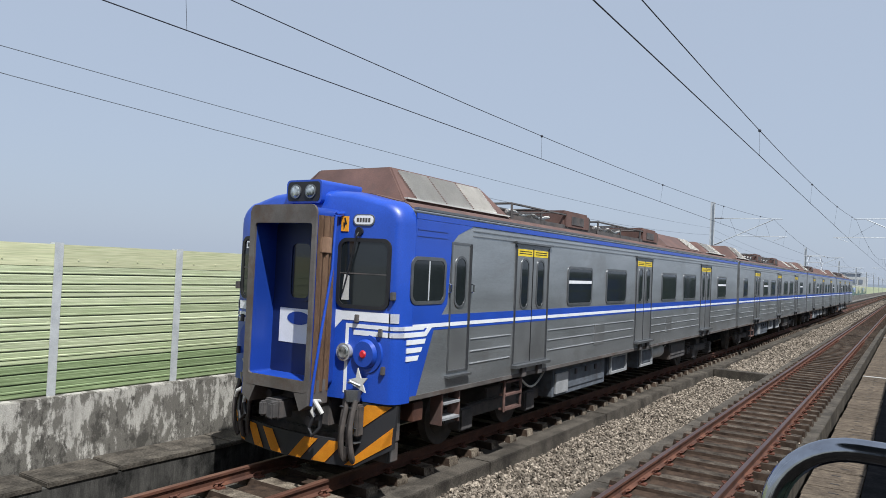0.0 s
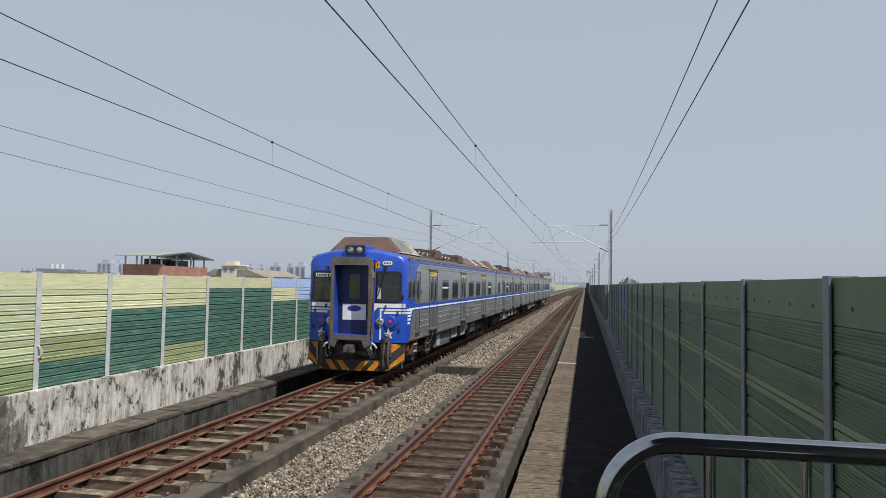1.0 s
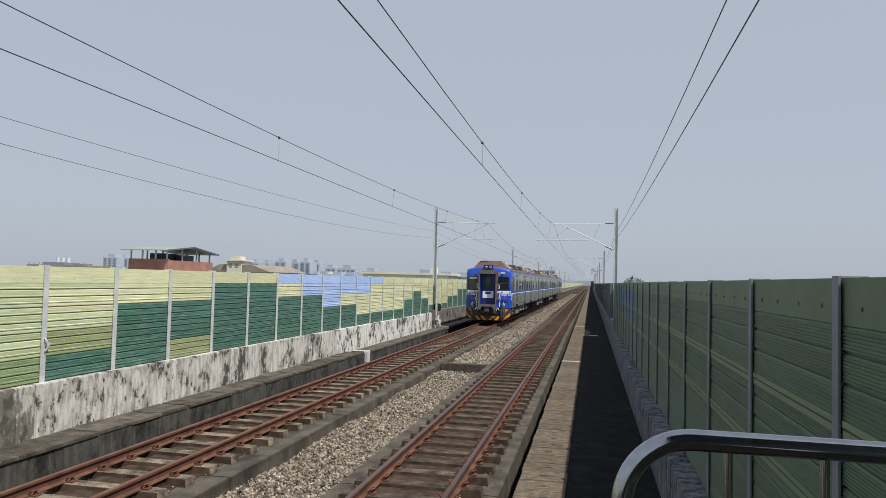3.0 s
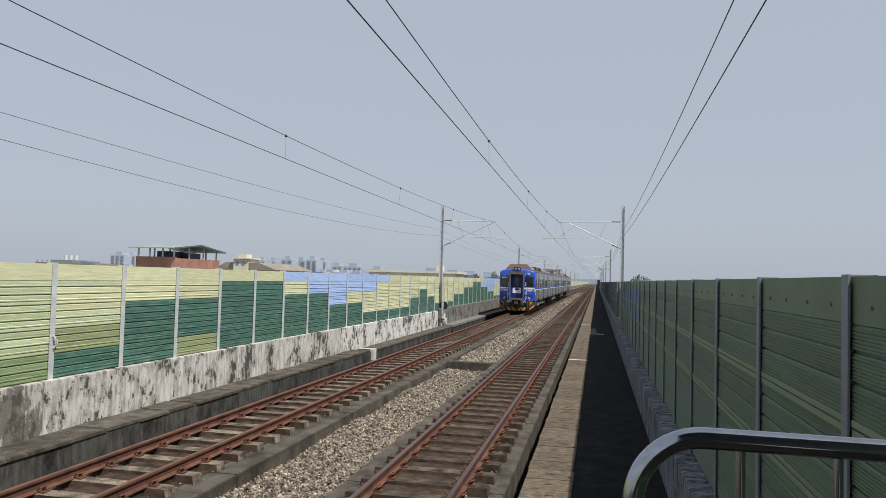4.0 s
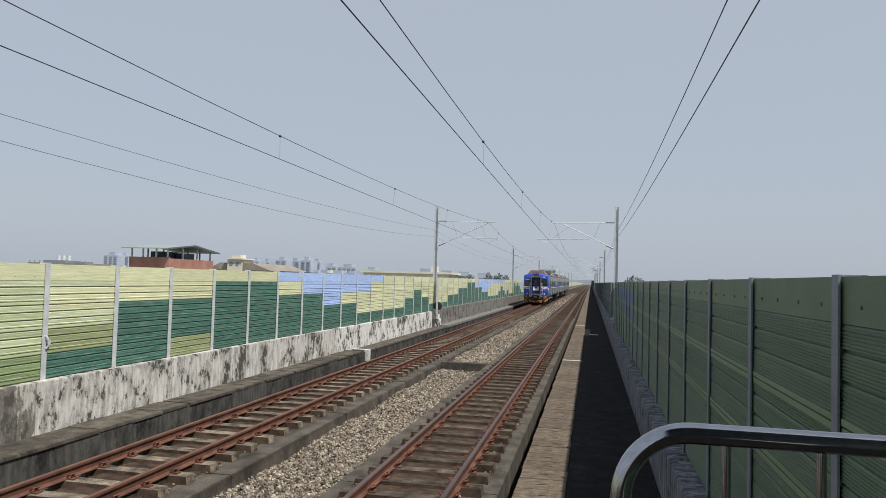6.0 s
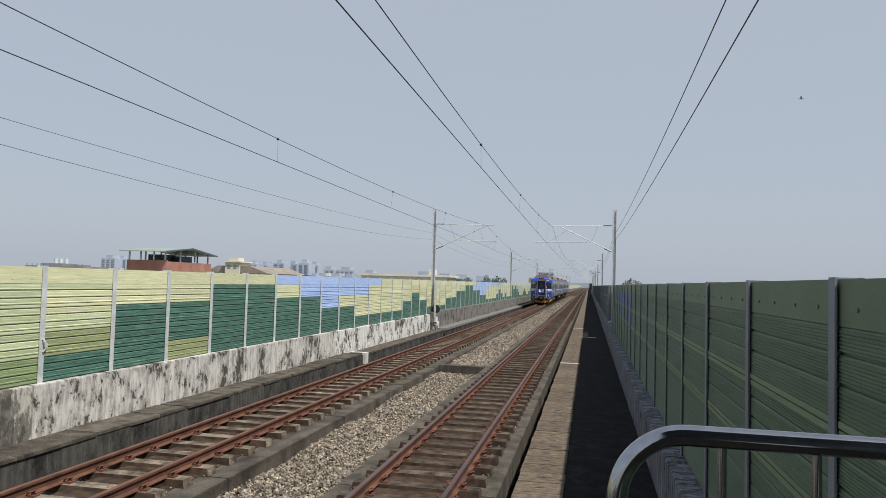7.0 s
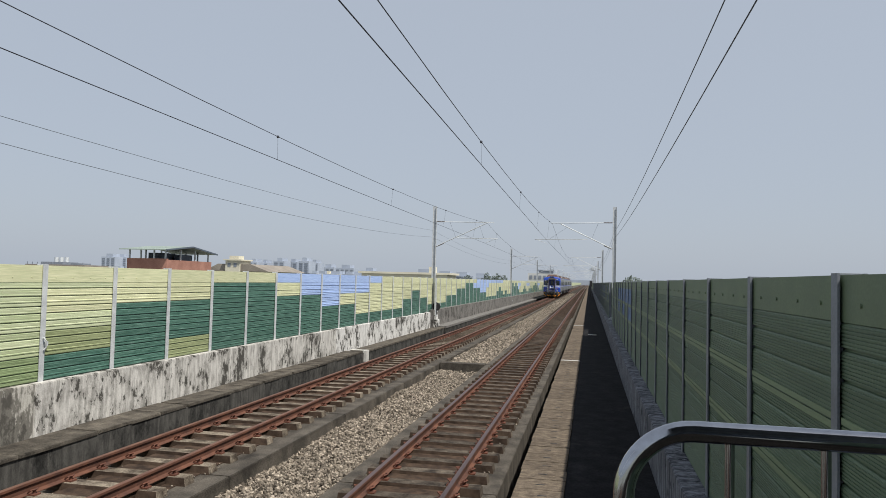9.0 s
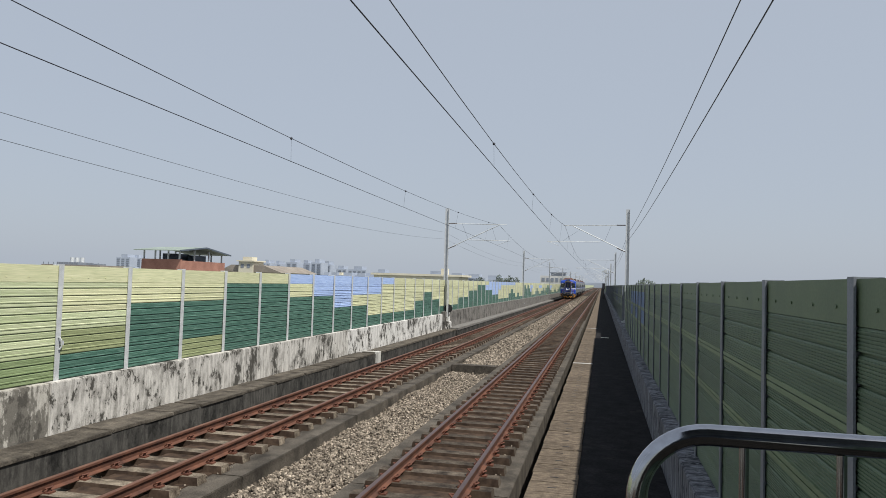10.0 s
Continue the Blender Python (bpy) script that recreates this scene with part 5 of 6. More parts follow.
        bm = bmesh.new()
        tube(bm, [(s * 0.85, -0.09, 3.06), (s * 0.85, -0.12, 3.02), (s * 0.72, -0.12, 2.5), (s * 0.66, -0.12, 2.3)], 0.010, 6)
        disc(bm, (s * 0.85, -0.03, 3.07), 0.055, (0, -1, 0), 0.06, 12)
        part("wiper", bm, M["black"], w, "black wiper and motor")
        # a sash bar and a pale patch laid on the dark pane
        bm = bmesh.new()
        prism(bm, [(s * 0.60, 2.545), (s * 1.27, 2.545), (s * 1.27, 2.56), (s * 0.60, 2.56)], at_f, 0.0, 0.013)
        part("sash_bar", bm, M["gear"], w)
        bm = bmesh.new()
        prism(bm, [(s * 0.63, 2.22), (s * 0.74, 2.22), (s * 0.735, 2.52), (s * 0.66, 2.54)], at_f, 0.0, 0.012)
        part("blind", bm, M["grille"], w, "pale patch on the pane")
        # front bands: white block, then a stepped line that drops beside the lamp
        for pts in ([(0.42, 1.975), (1.32, 1.975), (1.32, 2.09), (0.42, 2.09)],
                    [(0.42, 1.72), (0.66, 1.975), (0.42, 1.975)],
                    [(0.76, 1.886), (1.32, 1.886), (1.32, 1.935), (0.715, 1.935), (0.715, 1.69), (0.76, 1.69)],
                    [(0.83, 1.80), (1.32, 1.80), (1.32, 1.86), (0.83, 1.86)],
                    [(0.715, 1.08), (0.76, 1.08), (0.76, 1.50), (0.715, 1.50)]):
            bm = bmesh.new()
            prism(bm, [(s * a, b) for a, b in pts], at_f, -0.02, 0.006)
            part("band", bm, M["white"], car, "white painted band")
        # round bulge with the red tail lamp, and the small round lamp beside it
        bm = bmesh.new()
        disc(bm, (s * 1.02, 0.02, 1.58), 0.25, (0, -1, 0), 0.06, 28, 0.235)
        disc(bm, (s * 1.02, -0.05, 1.58), 0.18, (0, -1, 0), 0.05, 28, 0.155)
        t = part("tail_lamp", bm, M["tblue"], car, "blue round housing with a red tail lamp", smooth=True)
        bm = bmesh.new()
        disc(bm, (s * 1.02, -0.10, 1.58), 0.05, (0, -1, 0), 0.02, 14, 0.035)
        part("lens", bm, M["red"], t, "red lens")
        bm = bmesh.new()
        disc(bm, (s * 0.725, -0.04, 1.58), 0.108, (0, -1, 0), 0.085, 22, 0.112)
        t = part("marker_lamp", bm, M["rim"], car, "round chrome-rimmed lamp", smooth=True)
        bm = bmesh.new()
        disc(bm, (s * 0.725, -0.125, 1.58), 0.088, (0, -1, 0), 0.02, 22, 0.07)
        part("lens", bm, M["reflector"], t, "clear lens over a silver reflector")
        # little fittings
        for x, z in ((0.88, 2.0), (1.22, 1.85), (1.28, 1.40), (1.37, 2.3)):
            part("bracket", boxes((s * x - 0.022, s * x + 0.022, -0.05 - bulge(x), 0.03 - bulge(x), z - 0.05, z + 0.05)), M["gear"], car, bevel=0.008)
    # the gangway hood: a deep steel frame round a recess with a door at its end
    G0, G1, Z0, Z1, OUT = -0.575, 0.575, 1.17, 3.37, 0.55
    hood_o = rounded(G0, G1, Z0 - 0.08, Z1, 0.10)
    hood_i = rounded(G0 + 0.095, G1 - 0.065, Z0 + 0.06, Z1 - 0.23, 0.04)
    bm = bmesh.new()
    ring(bm, hood_o, hood_i, at_c, OUT - 0.03, OUT)
    h = part("gangway_hood", bm, M["hood"], car, "scuffed bare steel gangway frame", smooth=True)
    bm = bmesh.new()
    ring(bm, rounded(G0 + 0.02, G1 - 0.02, Z0 - 0.04, Z1 - 0.03, 0.09), rounded(G0 + 0.10, G1 - 0.07, Z0 + 0.05, Z1 - 0.21, 0.04), at_c, 0.10, OUT - 0.028)
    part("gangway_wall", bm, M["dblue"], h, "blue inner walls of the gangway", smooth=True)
    bm = bmesh.new()
    prism(bm, rounded(G0 + 0.09, G1 - 0.09, Z0 + 0.02, Z1 - 0.16, 0.04), at_c, 0.10, 0.176)
    # door paint is darkened to stand for the shade inside the hood
    d = part("gangway_door", bm, M["recess_shade_blue"], car, "blue end door with the recess's shade in its paint")
    bm = bmesh.new()
    ring(bm, rounded(-0.20, 0.20, 2.16, 2.94, 0.10), rounded(-0.16, 0.16, 2.20, 2.90, 0.08), at_c, 0.15, 0.192)
    part("door_window_frame", bm, M["recess_shade_blue"], d, smooth=True)
    bm = bmesh.new()
    prism(bm, rounded(-0.165, 0.165, 2.195, 2.905, 0.08), at_c, 0.15, 0.181)
    part("door_pane", bm, M["glass"], d)
    bm = bmesh.new()
    prism(bm, [(-0.34, 1.62), (0.34, 1.62), (0.34, 2.06), (-0.34, 2.06)], at_c, 0.15, 0.182)
    sg = part("sign_plate", bm, M["white"], d, "white plate with a dark oval")
    bm = bmesh.new()
    prism(bm, [(0.20 * math.cos(w), 1.94 + 0.085 * math.sin(w)) for w in np.linspace(0, 2 * math.pi, 25)[:-1]], at_c, 0.15, 0.186)
    part("oval", bm, M["dblue"], sg, "dark blue oval")
    part("foot_plate", boxes((G0 + 0.1, G1 - 0.1, -OUT + 0.02, 0.0, Z0 + 0.03, Z0 + 0.06)), M["tblue"], h, "blue foot plate")
    # cheeks under the hood that taper to the coupler
    for s in (-1, 1):
        bm = bmesh.new()
        prism(bm, [(s * 0.571, 1.24), (s * 0.571, 0.95), (s * 0.44, 0.87), (s * 0.34, 1.08), (s * 0.5, 1.10)], at_c, 0.20, OUT - 0.003)
        part("hood_cheek", bm, M["hood"], h)
    # folded canvas bellows behind the frame and a blue grab rail at the hood's side
    for s in (-1, 1):
        bm = bmesh.new()
        pts = [(s * (0.556 + (0.030 if i % 2 else 0.0)), -0.49 + i * 0.055) for i in range(6)]
        lo = [bm.verts.new((x, y, 1.10)) for x, y in pts]
        md = [bm.verts.new((x + s * 0.008, y, 2.0)) for x, y in pts]
        up = [bm.verts.new((x + s * 0.012, y - 0.01, 2.78)) for x, y in pts]
        tp = [bm.verts.new((x, y, 3.24)) for x, y in pts]
        for a, b in ((lo, md), (md, up), (up, tp)):
            for i in range(5):
                bm.faces.new((a[i], a[i + 1], b[i + 1], b[i]))
        bmesh.ops.solidify(bm, geom=bm.faces[:], thickness=0.012)
        part("canvas_bellows", bm, M["canvas"], h, "brown folded canvas")
        part("bellows_strap", boxes((*sorted((s * 0.56, s * 0.605)), -0.47, -0.28, 2.78, 2.98)), M["canvas"], h, "folded canvas flap", bevel=0.012)
        bm = bmesh.new()
        tube(bm, [(s * 0.60, -0.06, 3.28), (s * 0.605, -0.24, 3.25), (s * 0.615, -0.27, 2.6), (s * 0.615, -0.40, 1.9), (s * 0.605, -0.50, 1.2), (s * 0.60, -0.51, 0.95)], 0.018, 8)
        part("grab_rail", bm, M["tblue"], h, "blue painted grab rail", smooth=True)
    bm = bmesh.new()
    tube(bm, [(0.54, -0.20, 3.26), (0.60, -0.22, 3.28), (0.605, -0.06, 3.30)], 0.022, 8)
    part("hood_hinge", bm, M["tblue"], h)
    # twin headlamps in a dark box on the brow
    bm = bmesh.new()
    prism(bm, rounded(-0.31, 0.31, 3.42, 3.72, 0.06), at_c, -0.6, 0.20)
    hl = part("headlamp_box", bm, M["tblue"], car, "blue twin headlamp box", smooth=True)
    bm = bmesh.new()
    prism(bm, rounded(-0.28, 0.28, 3.445, 3.695, 0.05), at_c, 0.15, 0.208)
    part("lamp_panel", bm, M["black"], hl, "black lamp panel")
    for x in (-0.13, 0.13):
        bm = bmesh.new()
        disc(bm, (x, -0.20, 3.57), 0.092, (0, -1, 0), 0.025, 20)
        part("lamp_rim", bm, M["frame"], hl, smooth=True)
        bm = bmesh.new()
        disc(bm, (x, -0.225, 3.57), 0.076, (0, -1, 0), 0.014, 20, 0.05)
        part("lens", bm, M["reflector"], hl, "clear lens", smooth=True)
    # number plate with bars, orange high-voltage sticker, destination board behind the other windscreen
    bm = bmesh.new()
    prism(bm, rounded(0.755, 1.06, 3.145, 3.285, 0.065), at_f, -0.12, 0.014)
    np_ = part("number_plate", bm, M["frame"], car, "pale oval number plate", smooth=True)
    bm = bmesh.new()
    prism(bm, rounded(0.772, 1.043, 3.16, 3.27, 0.05), at_f, 0, 0.018)
    part("plate_face", bm, M["white"], np_)
    bm = bmesh.new()
    for i in range(5):
        prism(bm, [(0.81 + 0.041 * i, 3.19), (0.838 + 0.041 * i, 3.19), (0.838 + 0.041 * i, 3.24), (0.81 + 0.041 * i, 3.24)], at_f, 0.01, 0.021)
    part("print_bar", bm, M["gear"], np_)
    bm = bmesh.new()
    prism(bm, [(0.58, 3.07), (0.685, 3.07), (0.685, 3.26), (0.58, 3.26)], at_f, -0.1, 0.012)
    st = part("warning_sticker", bm, M["orange"], car, "orange high-voltage sticker")
    bm = bmesh.new()
    prism(bm, [(0.62, 3.09), (0.645, 3.16), (0.665, 3.16), (0.64, 3.24), (0.622, 3.24), (0.632, 3.18), (0.61, 3.18)], at_f, 0, 0.015)
    part("flash", bm, M["black"], st)
    bm = bmesh.new()
    prism(bm, [(-1.22, 2.82), (-0.76, 2.82), (-0.76, 2.92), (-1.22, 2.92)], at_f, 0.0, 0.016)
    db = part("route_board", bm, M["white"], car, "white route board in the windscreen")
    bm = bmesh.new()
    for i in range(6):
        prism(bm, [(-1.19 + 0.07 * i, 2.842), (-1.14 + 0.07 * i, 2.842), (-1.14 + 0.07 * i, 2.9), (-1.19 + 0.07 * i, 2.9)], at_f, 0.01, 0.019)
    part("print_bar", bm, M["black"], db)
    # striped plough: slanted boards bent in a shallow V, orange stripes laid on black
    def plough(x, z):
        return (x, 0.10 - 0.34 * (1 - (abs(x) / W2) ** 2) - 0.10 * (0.75 - z) , z)
    bm = bmesh.new()
    cols = [-1.42, -1.2, -1.0, -0.87, -0.86, -0.6, -0.3, 0.0, 0.3, 0.6, 0.86, 0.87, 1.0, 1.2, 1.42]
    grid = []
    for x in cols:
        zt = 0.99 if abs(x) >= 0.87 else 0.52
        zb = 0.22 + 0.25 * max(0, (abs(x) - 1.0) / 0.42)
        grid.append([bm.verts.new(plough(x, zb)), bm.verts.new(plough(x, zt)), bm.verts.new(Vector(plough(x, zt)) + Vector((0, 0.04, 0))), bm.verts.new(Vector(plough(x, zb)) + Vector((0, 0.04, 0)))])
    for a, b in zip(grid, grid[1:]):
        for i in range(4):
            bm.faces.new((a[i], b[i], b[(i + 1) % 4], a[(i + 1) % 4]))
    bm.faces.new(grid[0])
    bm.faces.new(grid[-1][::-1])
    pg = part("plough", bm, M["black"], car, "black and orange striped plough")
    for s in (-1, 1):
        for x0, z_lo, z_hi in ((0.06, 0.235, 0.50), (0.42, 0.235, 0.50), (0.92, 0.50, 0.90), (0.98, 0.30, 0.60)):
            bm = bmesh.new()
            wdt, sl = 0.20, 0.30
            quad = [(x0, z_lo), (x0 + wdt, z_lo), (x0 + wdt + sl * 0.75, z_hi), (x0 + sl * 0.75, z_hi)]
            if x0 == 0.92:
                quad = [(0.89, 0.56), (1.38, 0.97), (1.08, 0.97), (0.89, 0.80)]
            if x0 == 0.98:
                quad = [(0.88, 0.24), (0.98, 0.24), (1.41, 0.53), (1.41, 0.73)]
            n = 6
            lo_a, lo_b, hi_b, hi_a = [Vector(p) for p in quad]
            g = [[lo_a.lerp(lo_b, i / n).lerp(hi_a.lerp(hi_b, i / n), j / n) for i in range(n + 1)] for j in range(n + 1)]
            vs = [[bm.verts.new(Vector(plough(s * p[0], p[1])) - Vector((0, 0.014, 0))) for p in row] for row in g]
            for j in range(n):
                for i in range(n):
                    bm.faces.new((vs[j][i], vs[j][i + 1], vs[j + 1][i + 1], vs[j + 1][i]))
            bmesh.ops.solidify(bm, geom=bm.faces[:], thickness=0.006)
            part("stripe", bm, M["orange"], pg, "orange stripe")
    # headstock, coupler, hoses and cables
    part("headstock", boxes((-1.30, 1.30, 0.16, 0.36, 0.50, 1.04), (-0.5, 0.5, -0.06, 0.16, 0.62, 1.02), (-1.30, 1.30, 0.14, 0.34, 0.26, 0.50)), M["gear"], car, "black headstock behind the plough", bevel=0.015)
    bm = bmesh.new()
    disc(bm, (0, 0.3, 0.84), 0.09, (0, -1, 0), 0.65, 14)
    box(bm, -0.13, 0.13, -0.58, -0.32, 0.72, 0.96)
    box(bm, 0.03, 0.13, -0.68, -0.56, 0.74, 0.94)
    box(bm, -0.15, -0.07, -0.65, -0.56, 0.75, 0.93)
    part("coupler", bm, M["gear"], car, "grimy knuckle coupler", bevel=0.03)
    for sx, sz in ((-0.35, 0.95), (0.3, 0.92), (-0.28, 0.72), (0.36, 0.70)):
        bm = bmesh.new()
        disc(bm, (sx, -0.10, sz), 0.06, (0, -1, 0), 0.2, 10)
        part("air_pipe_cock", bm, M["gear"], car)
    for s in (-1, 1):
        for i in range(4):
            bm = bmesh.new()
            x = s * (0.82 + 0.068 * i)
            pts = []
            for k in range(15):
                u = k / 14
                # down, round the loop and half way up again
                w = u * 1.45
                zz = 1.08 - 0.80 * w if w < 1 else 0.28 + 0.55 * (w - 1)
                zz += 0.06 * math.exp(-((w - 1) / 0.12) ** 2) - 0.05
                pts.append((x + s * (0.075 * max(0, w - 0.9) * (2 - i)) + 0.012 * math.sin(5 * w + i), -0.14 - 0.07 * math.sin(min(w, 1) * math.pi) - 0.05 * i % 0.1 - 0.06 * max(0, w - 0.95), zz))
            tube(bm, pts, 0.031, 8)
            part("hose", bm, M["hose"], car, "brown rubber hose", smooth=True)
        bm = bmesh.new()
        disc(bm, (s * 0.93, -0.14, 1.14), 0.11, (0.1, -0.1, -1), 0.14, 12, 0.085)
        tube(bm, [(s * 0.84, -0.12, 1.22), (s * 0.93, -0.2, 1.25), (s * 1.02, -0.12, 1.2)], 0.02, 6)
        part("hose_socket", bm, M["frame"], car, "grey metal hose socket")
        bm = bmesh.new()
        prism(bm, [(s * 0.91, 1.20), (s * 1.09, 1.12), (s * 1.05, 1.22), (s * 1.11, 1.30), (s * 1.02, 1.29), (s * 0.97, 1.41), (s * 0.95, 1.29), (s * 0.85, 1.26)], at_f, 0.06, 0.08)
        part("socket_cover", bm, M["grille"], car, "bright metal cover flap")
        bm = bmesh.new()
        tube(bm, [(s * 0.58, -0.34, 0.98), (s * 0.63, -0.48, 1.01), (s * 0.71, -0.50, 0.96), (s * 0.76, -0.48, 0.88)], 0.026, 8)
        tube(bm, [(s * 0.62, -0.44, 0.99), (s * 0.59, -0.48, 0.88), (s * 0.62, -0.46, 0.82)], 0.024, 8)
        part("brake_cock", bm, M["grille"], car, "white brake cock", smooth=True)
        bm = bmesh.new()
        tube(bm, [(s * 0.62, -0.46, 0.84), (s * 0.56, -0.48, 0.68), (s * 0.63, -0.50, 0.60), (s * 0.71, -0.46, 0.70), (s * 0.71, -0.44, 0.9)], 0.022, 8)
        part("hose", bm, M["black"], car, "black brake hose", smooth=True)
        for z in (0.52, 0.70, 0.93):
            bm = bmesh.new()
            box(bm, *sorted((s * 0.785, s * 1.06)), -0.215, -0.10, z, z + 0.010)
            part("hose_tie", bm, M["frame"], car, "grey tie round the hoses", bevel=0.003)
        part("cable_box", boxes((*sorted((s * 1.0, s * 1.08)), -0.20, -0.08, 0.60, 0.98)), M["hose"], car, bevel=0.02)
    return car


cab_car = cab_front()


TRAIN_X = LEFT
cars = [cab_car]
mid = railcar()
cars += [mid, railcar(panto=True), copy_thing(mid, pose(0, 0, 0))]

# ---- railing at the platform's end ----
plat = thing("platform", boxes((-0.72, 1.08, -12, 1.35, -0.25, 1.27)), M["walk"], "concrete platform end on which the railing stands", "platform", "structure")
# out of view, added to darken the railing's reflections: station canopy and end wall
thing("canopy", boxes((-0.9, 6.0, -13, 0.1, 5.6, 5.85), (-0.9, -0.8, -13, 0.1, 5.3, 5.6)), M["roofdark"], "unseen canopy added over the platform to darken railing reflections", "canopy", "structure")
thing("station_wall", boxes((-0.9, 6.0, -13.3, -13, -0.9, 5.6), (2.2, 2.4, -13, -1.0, 1.1, 4.2)), M["roofdark"], "unseen dark wall added to darken the railing's reflections", "wall", "structure")
RY = 1.10
railing = tagged(new("railing"), "polished stainless steel tube railing at the platform end", "railing")
bm = bmesh.new()
pts = [(0.055, RY, 1.27), (0.055, RY, 2.36)]
for i in range(1, 13):
    a = radians(180 - 90 * i / 12)
    pts.append((0.155 + 0.100 * math.cos(a), RY, 2.36 + 0.100 * math.sin(a)))
pts += [(0.6, RY, 2.459), (1.06, RY, 2.458)]
tube(bm, pts, 0.0156, 24)
part("top_rail", bm, M["chrome"], railing, "shiny bent top rail", smooth=True)
for x in (0.203, 0.331, 0.459, 0.587, 0.715):
    bm = bmesh.new()
    tube(bm, [(x, RY, 1.40), (x, RY, 2.455)], 0.0068, 14)
    part("baluster", bm, M["chrome"], railing, smooth=True)
bm = bmesh.new()
tube(bm, [(0.055, RY, 1.40), (1.05, RY, 1.40)], 0.0125, 14)
part("bottom_rail", bm, M["chrome"], railing, smooth=True)


# ---- beyond the barrier ----
def roof_house():
    """A flat-topped house whose brick parapet and metal canopy look over the barrier."""
    h = tagged(new("brick_house"), "house with red brick roof parapet and steel canopy on posts", "house")
    x0, x1, y0, y1 = -43.1, -38.9, 60.0, 67.8
    part("wall", boxes((x0, x1, y0, y1, -10, 2.6)), M["cream"], h)
    part("brick_parapet", boxes((x0, x1, y0, y0 + 0.25, 2.6, 4.0), (x1 - 0.25, x1, y0 + 0.25, y1, 2.6, 3.9), (x0, x0 + 0.25, y0 + 0.25, y1, 2.6, 4.0), (x0, x1, y1, y1 + 0.25, 2.6, 3.9)), M["brick"], h, "red brick parapet")
    for x in (x0 + 0.2, -41.7, -40.3, x1 - 0.2):
        for y in (y0 + 0.1, y0 + 2.6, y0 + 5.2, y1 - 0.1):
            if y in (y0 + 0.1, y1 - 0.1) or x in (x0 + 0.2, x1 - 0.2):
                part("canopy_post", boxes((x - 0.06, x + 0.06, y - 0.06, y + 0.06, 3.6, 4.95)), M["mast"], h)
    bm = bmesh.new()
    prism(bm, [(y0 - 0.7, 4.78), (y0 - 0.7, 4.86), (63.8, 5.32), (y1 + 0.8, 4.76), (y1 + 0.8, 4.66), (63.8, 5.20)], lambda a, b, d: (d, a, b), x0 - 0.4, x1 + 0.35)
    part("canopy", bm, M["roofgreen"], h, "pale green sheet canopy")
    bm = bmesh.new()
    prism(bm, [(y0 - 0.7, 4.74), (63.8, 5.2), (y1 + 0.8, 4.62), (y1 + 0.8, 4.76), (63.8, 5.34), (y0 - 0.7, 4.88)], lambda a, b, d: (d, a, b), x1 + 0.35, x1 + 0.42)
    part("gable_board", bm, M["roofdark"], h, "dark gable board")
    for b in ((-42.2, -40.6, 62, 64, 2.7, 4.6), (-40.4, -39.6, 63.5, 65.5, 2.7, 4.5)):
        part("shed", boxes(b), M["roofdark"], h)
    return h


roof_house()
hs = tagged(new("pale_house"), "cream house with a brown-grey pitched roof and a stair tower", "house")
part("wall", boxes((-45.6, -38.4, 80, 90, -10, 3.1)), M["cream"], hs)
bm = bmesh.new()
prism(bm, [(-46.2, 3.1), (-37.8, 3.1), (-40.2, 3.95), (-44.5, 3.95)], along_y, 79.4, 90.6)
part("roof", bm, M["tilebrown"], hs, "brown-grey pitched roof")
part("stair_tower", boxes((-43.4, -41.5, 79.2, 82, 2.5, 4.45), (-43.1, -41.9, 79.6, 81, 4.45, 4.95), (-43.6, -41.3, 79.0, 82.2, 4.36, 4.5)), M["cream"], hs)
for x in (-43.1, -42.3):
    part("window", boxes((x, x + 0.4, 79.17, 79.25, 3.6, 4.05)), M["tower_dark"], hs)
sh = tagged(new("long_shed"), "low white shed roof with water tanks on top", "shed")
part("roof", boxes((-81.5, -71.5, 90, 96, 3.25, 3.5)), M["tilebrown"], sh)
part("roof_room", boxes((-80.6, -76.8, 92, 95, 3.5, 3.9), (-75.4, -73.6, 92, 94, 3.5, 3.75)), M["tower_dark"], sh)
for i in range(12):
    part("rail_post", boxes((-81.3 + 0.85 * i, -81.22 + 0.85 * i, 90.1, 90.18, 3.5, 3.85)), M["tower_dark"], sh)
part("wall", boxes((-80, -73.7, 90.5, 95.5, -10, 3.2)), M["cream"], sh)
for x in (-79.6, -78.7, -77.8):
    bm = bmesh.new()
    disc(bm, (x, 94, 3.9), 0.3, (0, 0, 1), 0.75, 12)
    part("water_tank", bm, M["galv"], sh, "steel water tank", smooth=True)
lo = tagged(new("long_building"), "long low cream building behind the barrier", "building")
part("wall", boxes((-46, -28, 140, 150, -10, 3.6)), M["cream"], lo)
part("roof", boxes((-46.6, -27.4, 139.6, 150.4, 3.6, 4.0)), M["cream"], lo)
part("stair_head", boxes((-32, -30.8, 141, 143, 4.0, 5.2)), M["cream"], lo)
ob = tagged(new("office_building"), "white three-storey building beside the line with rows of windows", "building")
part("wall", boxes((-33.7, -17.5, 400, 420, -10, 7.4)), M["offwhite"], ob)
part("roof_room", boxes((-28, -20, 404, 414, 7.4, 9.0), (-28.6, -19.4, 403.4, 414.6, 9.0, 9.5)), M["tower_dark"], ob)
for zz in (0.6, 4.2):
    for i in range(6):
        part("window", boxes((-32.8 + 2.5 * i, -31.2 + 2.5 * i, 399.8, 400.1, zz, zz + 2.0)), M["tower_dark"], ob)

rng = random.Random(5)


